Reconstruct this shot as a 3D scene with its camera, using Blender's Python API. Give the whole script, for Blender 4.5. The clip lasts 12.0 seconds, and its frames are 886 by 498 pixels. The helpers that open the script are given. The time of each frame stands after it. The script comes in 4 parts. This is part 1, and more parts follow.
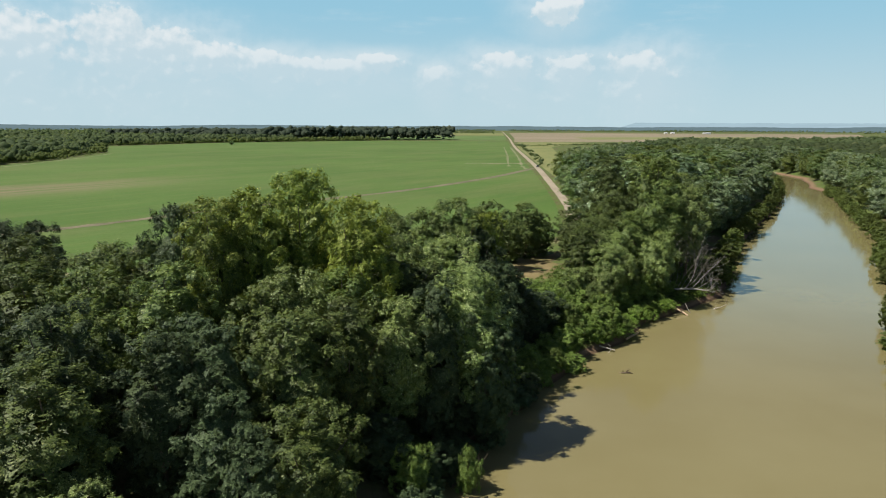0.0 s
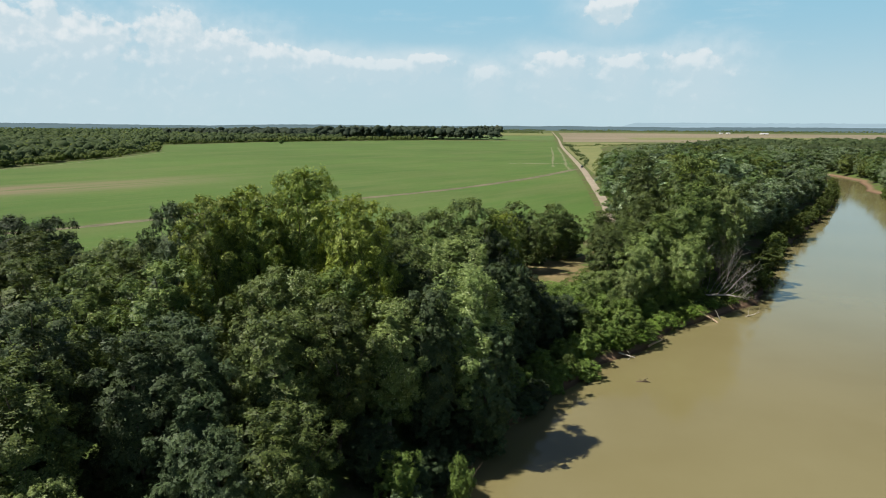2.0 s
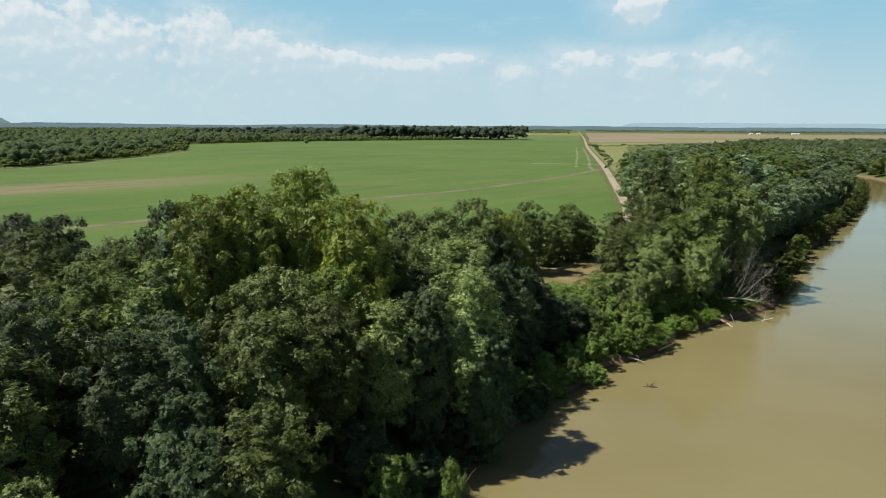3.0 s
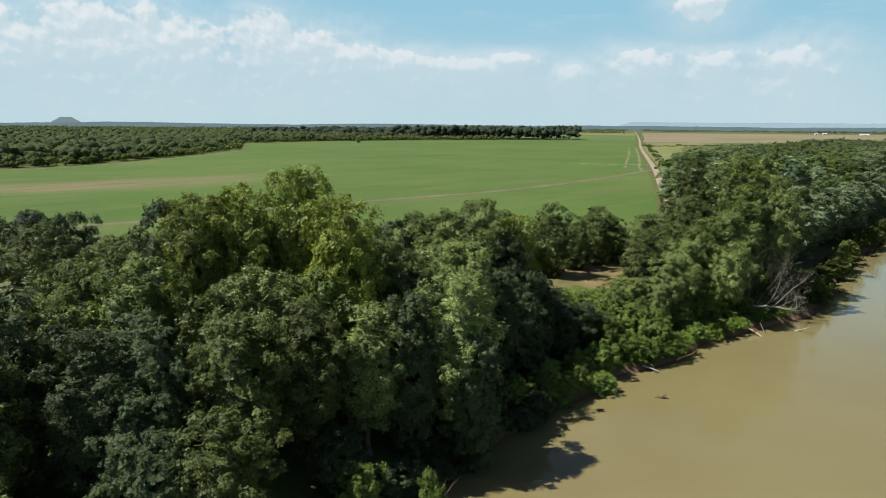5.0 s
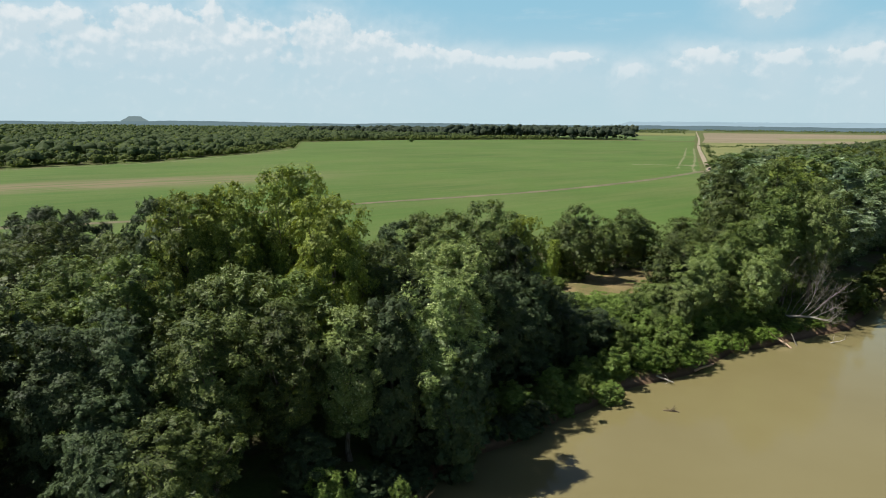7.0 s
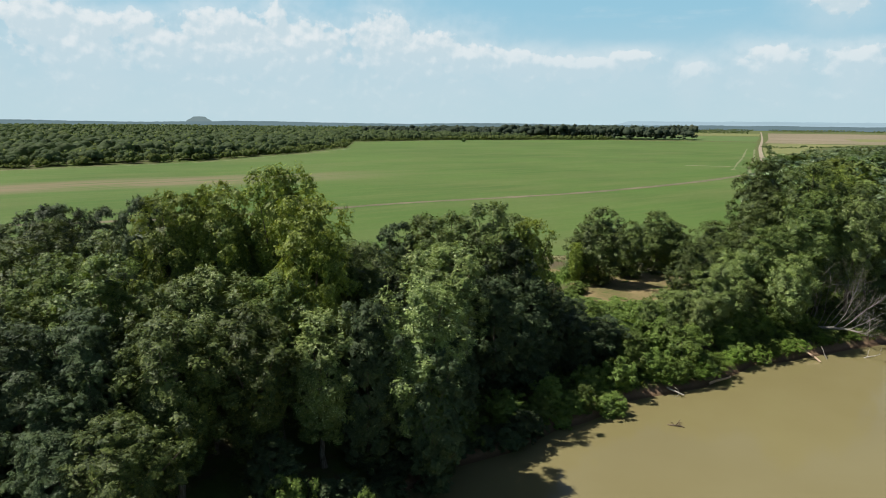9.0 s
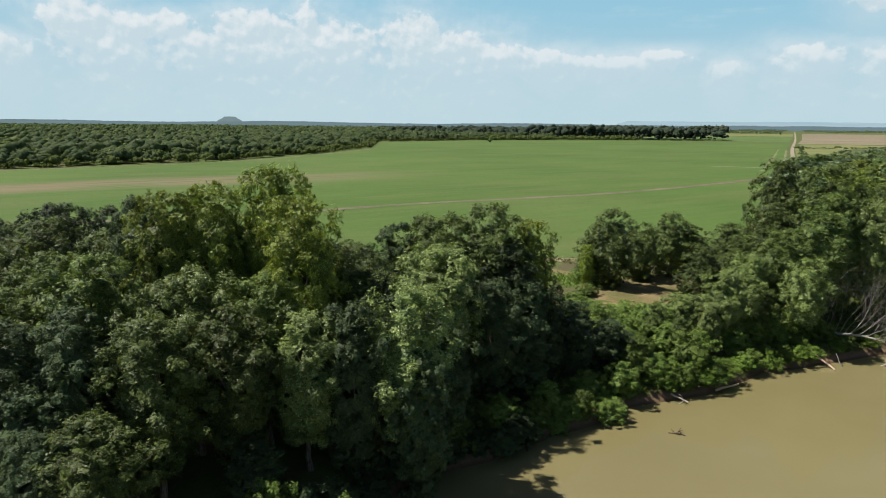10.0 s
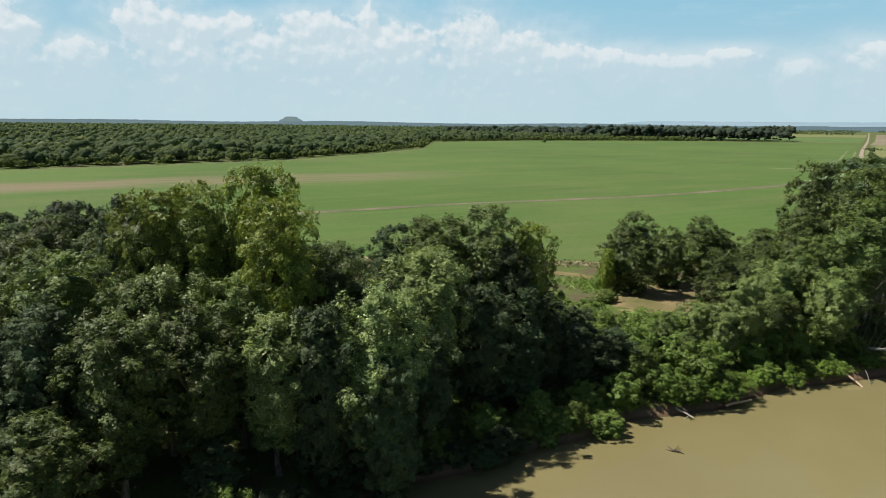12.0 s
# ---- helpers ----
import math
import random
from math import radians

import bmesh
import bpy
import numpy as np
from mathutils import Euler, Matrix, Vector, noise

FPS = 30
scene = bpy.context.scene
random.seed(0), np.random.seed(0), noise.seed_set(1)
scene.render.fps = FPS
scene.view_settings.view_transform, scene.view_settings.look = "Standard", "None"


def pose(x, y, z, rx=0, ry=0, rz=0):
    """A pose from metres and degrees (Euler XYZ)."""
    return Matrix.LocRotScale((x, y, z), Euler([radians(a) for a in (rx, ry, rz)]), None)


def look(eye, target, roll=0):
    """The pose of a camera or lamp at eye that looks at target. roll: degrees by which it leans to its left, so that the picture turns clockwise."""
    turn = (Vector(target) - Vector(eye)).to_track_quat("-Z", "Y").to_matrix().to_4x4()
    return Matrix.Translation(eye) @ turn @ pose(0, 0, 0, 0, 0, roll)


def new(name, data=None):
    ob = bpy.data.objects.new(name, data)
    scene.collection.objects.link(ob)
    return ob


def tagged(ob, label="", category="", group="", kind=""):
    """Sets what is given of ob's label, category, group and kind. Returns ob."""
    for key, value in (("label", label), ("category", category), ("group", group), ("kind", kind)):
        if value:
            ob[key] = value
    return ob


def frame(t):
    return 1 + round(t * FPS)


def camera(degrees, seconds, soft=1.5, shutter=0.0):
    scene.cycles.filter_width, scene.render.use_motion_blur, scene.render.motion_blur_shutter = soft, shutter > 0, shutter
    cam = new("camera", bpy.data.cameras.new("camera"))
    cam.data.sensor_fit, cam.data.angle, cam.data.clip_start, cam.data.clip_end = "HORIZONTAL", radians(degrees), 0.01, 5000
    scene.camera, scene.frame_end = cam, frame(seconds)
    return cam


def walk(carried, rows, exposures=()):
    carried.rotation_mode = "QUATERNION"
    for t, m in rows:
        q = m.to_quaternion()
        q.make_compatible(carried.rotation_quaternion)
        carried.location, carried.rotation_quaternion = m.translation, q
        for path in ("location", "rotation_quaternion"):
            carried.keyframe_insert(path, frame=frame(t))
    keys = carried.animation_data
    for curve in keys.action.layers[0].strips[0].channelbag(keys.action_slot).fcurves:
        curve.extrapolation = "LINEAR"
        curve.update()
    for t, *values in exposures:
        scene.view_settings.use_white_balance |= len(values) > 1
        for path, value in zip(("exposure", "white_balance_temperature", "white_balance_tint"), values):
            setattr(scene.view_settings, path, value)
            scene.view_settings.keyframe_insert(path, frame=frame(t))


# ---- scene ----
cam = camera(64.2, 12.0, soft=0.9)
METRES, EYE, TILT, LEAN, TURN = 46.0, 38.2, -9.95, -0.2, 0.0
ROWS = [
    (0.0, 0.0, 0.0, 0.0, 0.0, 0.0, 0.0),
    (0.5, 0.0283, 0.012, 0.0012, 0.87, 0.0, -0.17),
    (1.0, 0.0583, 0.0244, 0.0024, 1.89, -0.01, -0.37),
    (1.5, 0.0894, 0.038, 0.0037, 2.92, -0.03, -0.57),
    (2.0, 0.1222, 0.0524, 0.0053, 3.94, -0.04, -0.77),
    (2.5, 0.156, 0.0674, 0.0069, 4.98, -0.06, -0.98),
    (3.0, 0.1906, 0.0833, 0.0088, 6.01, -0.08, -1.19),
    (5.0, 0.3348, 0.1547, 0.0194, 10.31, -0.23, -2.0),
    (5.5, 0.3714, 0.1747, 0.0225, 11.44, -0.28, -2.22),
    (6.0, 0.4079, 0.1955, 0.026, 12.56, -0.33, -2.44),
    (6.5, 0.4448, 0.2173, 0.0295, 13.68, -0.39, -2.66),
    (7.0, 0.4818, 0.2404, 0.0333, 14.79, -0.46, -2.86),
    (9.0, 0.6292, 0.342, 0.0499, 19.3, -0.71, -3.62),
    (9.5, 0.6651, 0.369, 0.0545, 20.42, -0.78, -3.83),
    (10.0, 0.7009, 0.3969, 0.0589, 21.55, -0.85, -4.01),
    (10.5, 0.7368, 0.426, 0.0637, 22.68, -0.93, -4.22),
    (11.0, 0.7734, 0.4561, 0.0686, 23.82, -1.01, -4.41),
    (11.5, 0.8088, 0.487, 0.0742, 24.99, -1.1, -4.62),
    (12.0, 0.8441, 0.5187, 0.0799, 26.18, -1.2, -4.8),
]
walk(cam, [(t, pose(0, 0, EYE, TILT, LEAN, TURN) @ pose(METRES * x, METRES * y, METRES * z, 90 + pitch, roll, yaw)) for t, x, y, z, yaw, pitch, roll in ROWS])

# ---- light ----
SUN_AZ, SUN_EL = radians(-99), radians(57)          # azimuth from +y towards +x
sun_way = Vector((math.sin(SUN_AZ) * math.cos(SUN_EL), math.cos(SUN_AZ) * math.cos(SUN_EL), math.sin(SUN_EL)))
sun = new("sun", bpy.data.lights.new("sun", "SUN"))
sun.data.energy, sun.data.angle, sun.data.color = 7.5, radians(0.53), (1.0, 0.95, 0.86)
sun.matrix_world = look(sun_way * 300, (0, 0, 0))

# cumulus banks: azimuth, elevation, half width, half height, in degrees
CLOUDS = [
    (-57.3, 5.9, 1.4, 1.4), (-48.2, 7.0, 2.1, 1.2), (-45.1, 6.8, 1.4, 0.6), (-42.1, 7.1, 1.2, 0.6), (-53.3, 4.6, 1.8, 0.8),
    (-46.0, 4.9, 2.3, 1.1), (-40.7, 5.5, 2.0, 1.0), (-36.4, 7.0, 2.6, 1.0), (-32.5, 7.6, 0.7, 1.1), (-30.8, 5.8, 3.3, 1.5),
    (-35.2, 5.2, 4.0, 1.1), (-24.2, 6.5, 2.0, 1.5), (-22.4, 5.6, 3.7, 1.2), (-17.8, 5.1, 1.9, 0.9), (-13.9, 4.8, 2.0, 0.7),
    (-8.9, 4.5, 3.8, 0.6), (-5.0, 5.1, 1.5, 0.4), (-0.5, 3.9, 1.1, 0.6), (4.7, 4.6, 2.1, 0.8), (9.9, 4.5, 1.6, 0.8),
    (15.2, 4.4, 2.1, 1.0), (8.9, 8.9, 1.7, 0.6),
]


class Nodes:
    """Short hand for a node tree."""

    def __init__(self, tree):
        self.tree = tree
        tree.nodes.clear()

    def add(self, kind, **settings):
        n = self.tree.nodes.new(kind)
        for key, value in settings.items():
            setattr(n, key, value)
        return n

    def link(self, a, b):
        self.tree.links.new(a, b)

    def put(self, sock, value):
        if hasattr(value, "is_output"):
            self.link(value, sock)
        else:
            sock.default_value = value

    def math(self, op, a, b=0.0, c=0.0, clamp=False):
        n = self.add("ShaderNodeMath", operation=op, use_clamp=clamp)
        for s, v in zip(n.inputs, (a, b, c)):
            self.put(s, v)
        return n.outputs[0]

    def vmath(self, op, a, b=(0, 0, 0)):
        n = self.add("ShaderNodeVectorMath", operation=op)
        self.put(n.inputs[0], a)
        self.put(n.inputs[1], b)
        return n.outputs["Value"] if op in ("LENGTH", "DISTANCE", "DOT_PRODUCT") else n.outputs[0]

    def ramp(self, v, lo, hi, a=0.0, b=1.0):
        n = self.add("ShaderNodeMapRange", interpolation_type="SMOOTHSTEP")
        for s, x in zip(n.inputs[:5], (v, lo, hi, a, b)):
            self.put(s, x)
        return n.outputs[0]

    def mix(self, fac, a, b, kind="MIX"):
        n = self.add("ShaderNodeMix", data_type="RGBA", blend_type=kind)
        self.put(n.inputs[0], fac)
        for s, v in ((n.inputs[6], a), (n.inputs[7], b)):
            self.put(s, v if hasattr(v, "is_output") or len(v) == 4 else (*v, 1))
        return n.outputs[2]

    def noise(self, scale, detail=4, rough=0.55, vec=None, dist=0.0):
        n = self.add("ShaderNodeTexNoise")
        n.inputs["Scale"].default_value, n.inputs["Detail"].default_value = scale, detail
        n.inputs["Roughness"].default_value, n.inputs["Distortion"].default_value = rough, dist
        if vec is not None:
            self.link(vec, n.inputs["Vector"])
        return n.outputs["Fac"]

    def bump(self, height, strength, distance):
        n = self.add("ShaderNodeBump")
        n.inputs["Strength"].default_value, n.inputs["Distance"].default_value = strength, distance
        self.link(height, n.inputs["Height"])
        return n.outputs[0]


def make_world():
    w = bpy.data.worlds.new("sky")
    w.use_nodes = True
    scene.world = w
    k = Nodes(w.node_tree)
    sky = k.add("ShaderNodeTexSky", sky_type="NISHITA", sun_disc=False, sun_elevation=SUN_EL, sun_rotation=SUN_AZ,
                altitude=100, air_density=1.0, dust_density=0.8, ozone_density=1.0)
    way = k.add("ShaderNodeTexCoord").outputs["Generated"]
    xyz = k.add("ShaderNodeSeparateXYZ")
    k.link(way, xyz.inputs[0])
    deg = 180 / math.pi
    az = k.math("MULTIPLY", k.math("ARCTAN2", xyz.outputs[0], xyz.outputs[1]), deg)
    el = k.math("MULTIPLY", k.math("ARCSINE", xyz.outputs[2]), deg)
    at = k.add("ShaderNodeCombineXYZ")
    k.link(az, at.inputs[0]), k.link(el, at.inputs[1])
    pos = at.outputs[0]
    stretch = k.vmath("MULTIPLY", pos, (0.75, 1.25, 1))

    def cloud_edge(p):
        near = None
        for a, e, ra, re in CLOUDS:
            off = k.vmath("MULTIPLY", k.vmath("SUBTRACT", p, (a, e, 0)), (0.72 / ra, 0.74 / re, 0))
            up = k.vmath("MAXIMUM", off, (-9, 0, 0))            # flatter below, heaped above
            d = k.vmath("LENGTH", k.vmath("MULTIPLY", k.vmath("ADD", up, off), (0.5, 0.5, 0)))
            near = d if near is None else k.math("SMOOTH_MIN", near, d, 0.5)
        heap = k.noise(0.55, 2, 0.5, k.vmath("MULTIPLY", p, (0.9, 1.2, 1)), 0.3)
        fine = k.noise(1.2, 6, 0.5, p, 0.1)
        puff = k.math("ADD", k.math("MULTIPLY", k.math("SUBTRACT", heap, 0.5), 0.8), k.math("MULTIPLY", k.math("SUBTRACT", fine, 0.5), 1.1))
        return near, k.math("ADD", near, puff)

    near, edge = cloud_edge(pos)
    above = cloud_edge(k.vmath("ADD", pos, (-0.25, 0.5, 0)))[1]
    body = k.ramp(edge, 1.12, 0.66)
    wisps = k.math("MULTIPLY", k.ramp(k.noise(0.3, 6, 0.6, k.vmath("MULTIPLY", pos, (0.3, 1.6, 1))), 0.5, 0.8),
                   k.ramp(el, 3.0, 6.0))
    veil = k.ramp(k.math("ADD", near, k.math("MULTIPLY", k.noise(0.4, 5, 0.55, stretch), 1.6)), 3.4, 1.0, 0, 0.55)
    cover = k.math("MAXIMUM", k.math("MAXIMUM", k.math("MULTIPLY", body, k.ramp(el, 2.5, 6.5, 0.5, 0.92)), k.math("MULTIPLY", wisps, 0.4)), veil)
    lit = k.ramp(k.math("SUBTRACT", above, edge), -0.15, 0.55)
    light = k.mix(lit, (5.9, 7.1, 7.7), (7.9, 8.4, 8.6))
    low = k.mix(k.ramp(el, 0.0, 10.0), (5.05, 6.75, 7.4), (3.0, 5.65, 7.2))
    clear = k.mix(k.ramp(el, 20.0, 10.0), k.mix(1.0, sky.outputs[0], (0.62, 0.62, 0.62), "MULTIPLY"), low)
    col = k.mix(cover, clear, light)
    bg = k.add("ShaderNodeBackground")
    k.link(col, bg.inputs[0])
    bg.inputs[1].default_value = 0.1
    k.link(bg.outputs[0], k.add("ShaderNodeOutputWorld").inputs[0])


make_world()
scene.view_settings.exposure = 0.0


# ---- materials ----
def material(name):
    m = bpy.data.materials.new(name)
    m.use_nodes = True
    return m, Nodes(m.node_tree)


def finish(k, colour, rough=0.9, normal=None, spec=0.3):
    p = k.add("ShaderNodeBsdfPrincipled")
    k.put(p.inputs["Base Color"], colour if hasattr(colour, "is_output") else (*colour, 1))
    k.put(p.inputs["Roughness"], rough)
    k.put(p.inputs["Specular IOR Level"], spec)
    if normal is not None:
        k.link(normal, p.inputs["Normal"])
    return p


def output(k, shader):
    k.link(shader, k.add("ShaderNodeOutputMaterial").inputs[0])


def leaf_material(name, dark, light, accent, glow=0.35, gloss=0.45, share=0.08, patches=0.45, leaflets=0.0, relief=0.0, own_tone=0.4):
    """Leaves: colours vary leaf by leaf and tree by tree; thin, so that light shines through. leaflets: how many to the metre a spray has, with gaps between."""
    m, k = material(name)
    isl = k.add("ShaderNodeNewGeometry").outputs["Random Per Island"]
    own = k.add("ShaderNodeObjectInfo").outputs["Random"]
    where = k.add("ShaderNodeTexCoord").outputs["Object"]
    patch = k.noise(patches, 3, 0.5, where)
    tone = k.math("ADD", k.math("MULTIPLY", isl, own_tone), k.math("MULTIPLY", k.math("SUBTRACT", patch, 0.5), 1.0))
    if leaflets:
        cells = k.add("ShaderNodeTexVoronoi")
        cells.inputs["Scale"].default_value = leaflets
        k.link(where, cells.inputs["Vector"])
        one = k.add("ShaderNodeSeparateXYZ")
        k.link(cells.outputs["Color"], one.inputs[0])
        tone = k.math("ADD", tone, k.math("MULTIPLY", k.math("SUBTRACT", one.outputs[0], 0.5), 0.45))
    col = k.mix(k.ramp(tone, -0.25, 0.65), dark, light)
    col = k.mix(k.ramp(one.outputs[1] if leaflets else isl, 1 - share, 1.0), col, accent)
    hsv = k.add("ShaderNodeHueSaturation")
    k.link(k.math("MULTIPLY_ADD", own, 0.012, 0.499), hsv.inputs["Hue"])
    hsv.inputs["Saturation"].default_value = 1.0
    k.link(k.math("MULTIPLY_ADD", own, 0.60, 0.66), hsv.inputs["Value"])
    k.link(col, hsv.inputs["Color"])
    p = finish(k, hsv.outputs[0], 0.55, k.bump(k.noise(0.4, 4, 0.6, where), 1.0, relief) if relief else None, gloss * 0.5)
    t = k.add("ShaderNodeBsdfTranslucent")
    k.link(k.mix(1.0, hsv.outputs[0], (1.35, 1.3, 0.65), "MULTIPLY"), t.inputs[0])
    mix = k.add("ShaderNodeMixShader")
    mix.inputs[0].default_value = glow * 0.65
    k.link(p.outputs[0], mix.inputs[1]), k.link(t.outputs[0], mix.inputs[2])
    last = mix.outputs[0]
    if leaflets:
        gaps = k.add("ShaderNodeMixShader")
        k.link(k.math("GREATER_THAN", cells.outputs["Distance"], 0.56), gaps.inputs[0])
        k.link(last, gaps.inputs[1])
        k.link(k.add("ShaderNodeBsdfTransparent").outputs[0], gaps.inputs[2])
        last = gaps.outputs[0]
    output(k, last)
    return m


SPECIES = {
    "sycamore": ((0.073, 0.105, 0.025), (0.220, 0.269, 0.046), (0.432, 0.451, 0.118), 0.38, 0.4, 0.10),
    "lime": ((0.113, 0.162, 0.027), (0.308, 0.381, 0.058), (0.507, 0.573, 0.147), 0.40, 0.4, 0.14),
    "silver": ((0.079, 0.113, 0.036), (0.222, 0.277, 0.076), (0.453, 0.507, 0.260), 0.28, 0.5, 0.13),
    "oak": ((0.045, 0.071, 0.023), (0.138, 0.178, 0.042), (0.267, 0.295, 0.102), 0.32, 0.45, 0.09),
    # a dark species, used as well to paint shade along the bank
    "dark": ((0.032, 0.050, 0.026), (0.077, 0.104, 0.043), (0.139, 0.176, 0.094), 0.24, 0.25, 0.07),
    "vine": ((0.075, 0.122, 0.025), (0.196, 0.266, 0.059), (0.295, 0.339, 0.102), 0.36, 0.45, 0.08),
    "grass": ((0.085, 0.140, 0.024), (0.190, 0.270, 0.050), (0.30, 0.34, 0.10), 0.35, 0.3, 0.08),
}
LEAF = {name: leaf_material(name + "_leaves", *row, leaflets=6.5) for name, row in SPECIES.items()}
# paler, bluer copies of SPECIES: haze and fill light put into the colour
FURTHER_HAZED = {
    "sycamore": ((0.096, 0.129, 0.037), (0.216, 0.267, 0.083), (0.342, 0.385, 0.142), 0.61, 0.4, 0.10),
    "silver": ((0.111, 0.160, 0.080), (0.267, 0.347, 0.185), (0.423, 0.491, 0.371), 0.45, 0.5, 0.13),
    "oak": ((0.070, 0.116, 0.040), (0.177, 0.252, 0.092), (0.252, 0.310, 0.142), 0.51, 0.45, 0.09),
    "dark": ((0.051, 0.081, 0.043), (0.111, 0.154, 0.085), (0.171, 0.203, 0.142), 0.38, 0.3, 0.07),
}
LEAF.update({"mid_" + name: leaf_material("distant_" + name + "_leaves", *row, leaflets=2.4) for name, row in FURTHER_HAZED.items()})
# bank shrubs darkened in leaf colour to stand for the shade over them
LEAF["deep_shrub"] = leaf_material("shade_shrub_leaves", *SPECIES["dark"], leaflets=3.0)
LEAF["shrub"] = leaf_material("shrub_leaves", *SPECIES["vine"], leaflets=3.0)
# canopy and belt colours hold some distance haze: greyer and bluer than near leaves
LEAF["far"] = leaf_material("far_canopy_leaves", (0.062, 0.087, 0.043), (0.140, 0.172, 0.077), (0.176, 0.198, 0.096), 0.8, 0.1, 0.04, 0.035, relief=0.7, own_tone=0.16)
LEAF["far_scrub"] = leaf_material("far_scrub_leaves", (0.102, 0.134, 0.046), (0.198, 0.239, 0.082), (0.216, 0.244, 0.108), 0.8, 0.1, 0.04, 0.04, relief=0.7, own_tone=0.16)
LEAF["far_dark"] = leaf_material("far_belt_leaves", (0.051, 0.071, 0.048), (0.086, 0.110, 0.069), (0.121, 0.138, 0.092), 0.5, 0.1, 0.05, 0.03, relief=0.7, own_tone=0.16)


def bark_material(name, dark, light):
    m, k = material(name)
    where = k.add("ShaderNodeTexCoord").outputs["Object"]
    n = k.noise(3.0, 5, 0.6, k.vmath("MULTIPLY", where, (2.5, 2.5, 0.6)))
    col = k.mix(k.ramp(n, 0.3, 0.7), dark, light)
    output(k, finish(k, col, 0.9, k.bump(n, 0.5, 0.04), 0.2).outputs[0])
    return m


BARK = bark_material("bark", (0.07, 0.055, 0.04), (0.19, 0.16, 0.12))
DEAD = bark_material("dead_wood", (0.20, 0.18, 0.155), (0.46, 0.43, 0.38))
TWIG = bark_material("dead_twigs", (0.13, 0.115, 0.095), (0.27, 0.25, 0.215))
WET = bark_material("wet_log", (0.07, 0.05, 0.035), (0.22, 0.17, 0.12))


def ground_material():
    m, k = material("woodland_soil")
    pos = k.add("ShaderNodeNewGeometry").outputs["Position"]
    xyz = k.add("ShaderNodeSeparateXYZ")
    k.link(pos, xyz.inputs[0])
    n1, n2 = k.noise(0.12, 5, 0.6, pos), k.noise(1.6, 5, 0.65, pos)
    litter = k.mix(n2, (0.045, 0.040, 0.022), (0.12, 0.095, 0.05))
    weeds = k.mix(n2, (0.040, 0.066, 0.014), (0.10, 0.135, 0.030))
    top = k.mix(k.ramp(n1, 0.36, 0.56), litter, weeds)
    soil = k.mix(n2, (0.10, 0.064, 0.038), (0.25, 0.165, 0.105))
    low = k.ramp(k.math("ADD", xyz.outputs[2], k.math("MULTIPLY", n2, 1.8)), 2.3, 1.5)
    wet = k.ramp(xyz.outputs[2], 0.45, 0.1)
    col = k.mix(low, top, k.mix(wet, soil, (0.10, 0.065, 0.036)))
    output(k, finish(k, col, 0.92, k.bump(n2, 0.7, 0.3), 0.2).outputs[0])
    return m


def field_material():
    m, k = material("crop_field")
    pos = k.add("ShaderNodeNewGeometry").outputs["Position"]
    turn = k.add("ShaderNodeVectorRotate", rotation_type="Z_AXIS")
    k.link(pos, turn.inputs["Vector"])
    turn.inputs["Angle"].default_value = radians(-57)
    rows = k.vmath("MULTIPLY", turn.outputs[0], (0.012, 0.12, 0))
    wide = k.noise(0.006, 5, 0.6, pos)
    streak = k.noise(1.0, 5, 0.6, rows)
    fine = k.noise(0.6, 4, 0.7, pos)
    col = k.mix(k.ramp(wide, 0.3, 0.7), (0.050, 0.096, 0.020), (0.076, 0.128, 0.030))
    mid = k.noise(0.018, 4, 0.55, k.vmath("MULTIPLY", turn.outputs[0], (0.5, 1.4, 1)))
    col = k.mix(k.ramp(mid, 0.42, 0.72, 0, 0.55), col, (0.108, 0.124, 0.046))
    col = k.mix(k.ramp(streak, 0.42, 0.72, 0, 0.22), col, (0.155, 0.145, 0.068))
    col = k.mix(k.ramp(fine, 0.3, 0.8, 0, 0.45), col, (0.052, 0.084, 0.016))
    # thin crop on a worn strip that runs beside the farm track
    sep = k.add("ShaderNodeSeparateXYZ")
    k.link(turn.outputs[0], sep.inputs[0])
    across = k.math("ABSOLUTE", k.math("SUBTRACT", k.math("ADD", sep.outputs[1], k.math("MULTIPLY", wide, 40)), BARE_AT))
    bare = k.math("MULTIPLY", k.ramp(across, 46, 6), k.ramp(k.math("ADD", k.math("MULTIPLY", streak, 0.5), k.math("MULTIPLY", mid, 0.5)), 0.32, 0.54))
    bare = k.math("MULTIPLY", bare, k.ramp(sep.outputs[0], BARE_END, BARE_END - 160))
    col = k.mix(k.math("MULTIPLY", bare, 0.8), col, (0.172, 0.130, 0.088))
    output(k, finish(k, col, 0.95, k.bump(fine, 0.4, 0.25), 0.15).outputs[0])
    return m


BARE_AT, BARE_END = 410.0, 330.0


def plain_ground(name, a, b, scale=0.08, stretch=(1, 1, 1), bump=0.3):
    m, k = material(name)
    pos = k.add("ShaderNodeNewGeometry").outputs["Position"]
    n1 = k.noise(scale, 5, 0.6, k.vmath("MULTIPLY", pos, stretch))
    n2 = k.noise(scale * 14, 4, 0.65, pos)
    col = k.mix(k.ramp(k.math("ADD", k.math("MULTIPLY", n1, 0.6), k.math("MULTIPLY", n2, 0.4)), 0.3, 0.7), a, b)
    output(k, finish(k, col, 0.95, k.bump(n2, bump, 0.15), 0.15).outputs[0])
    return m


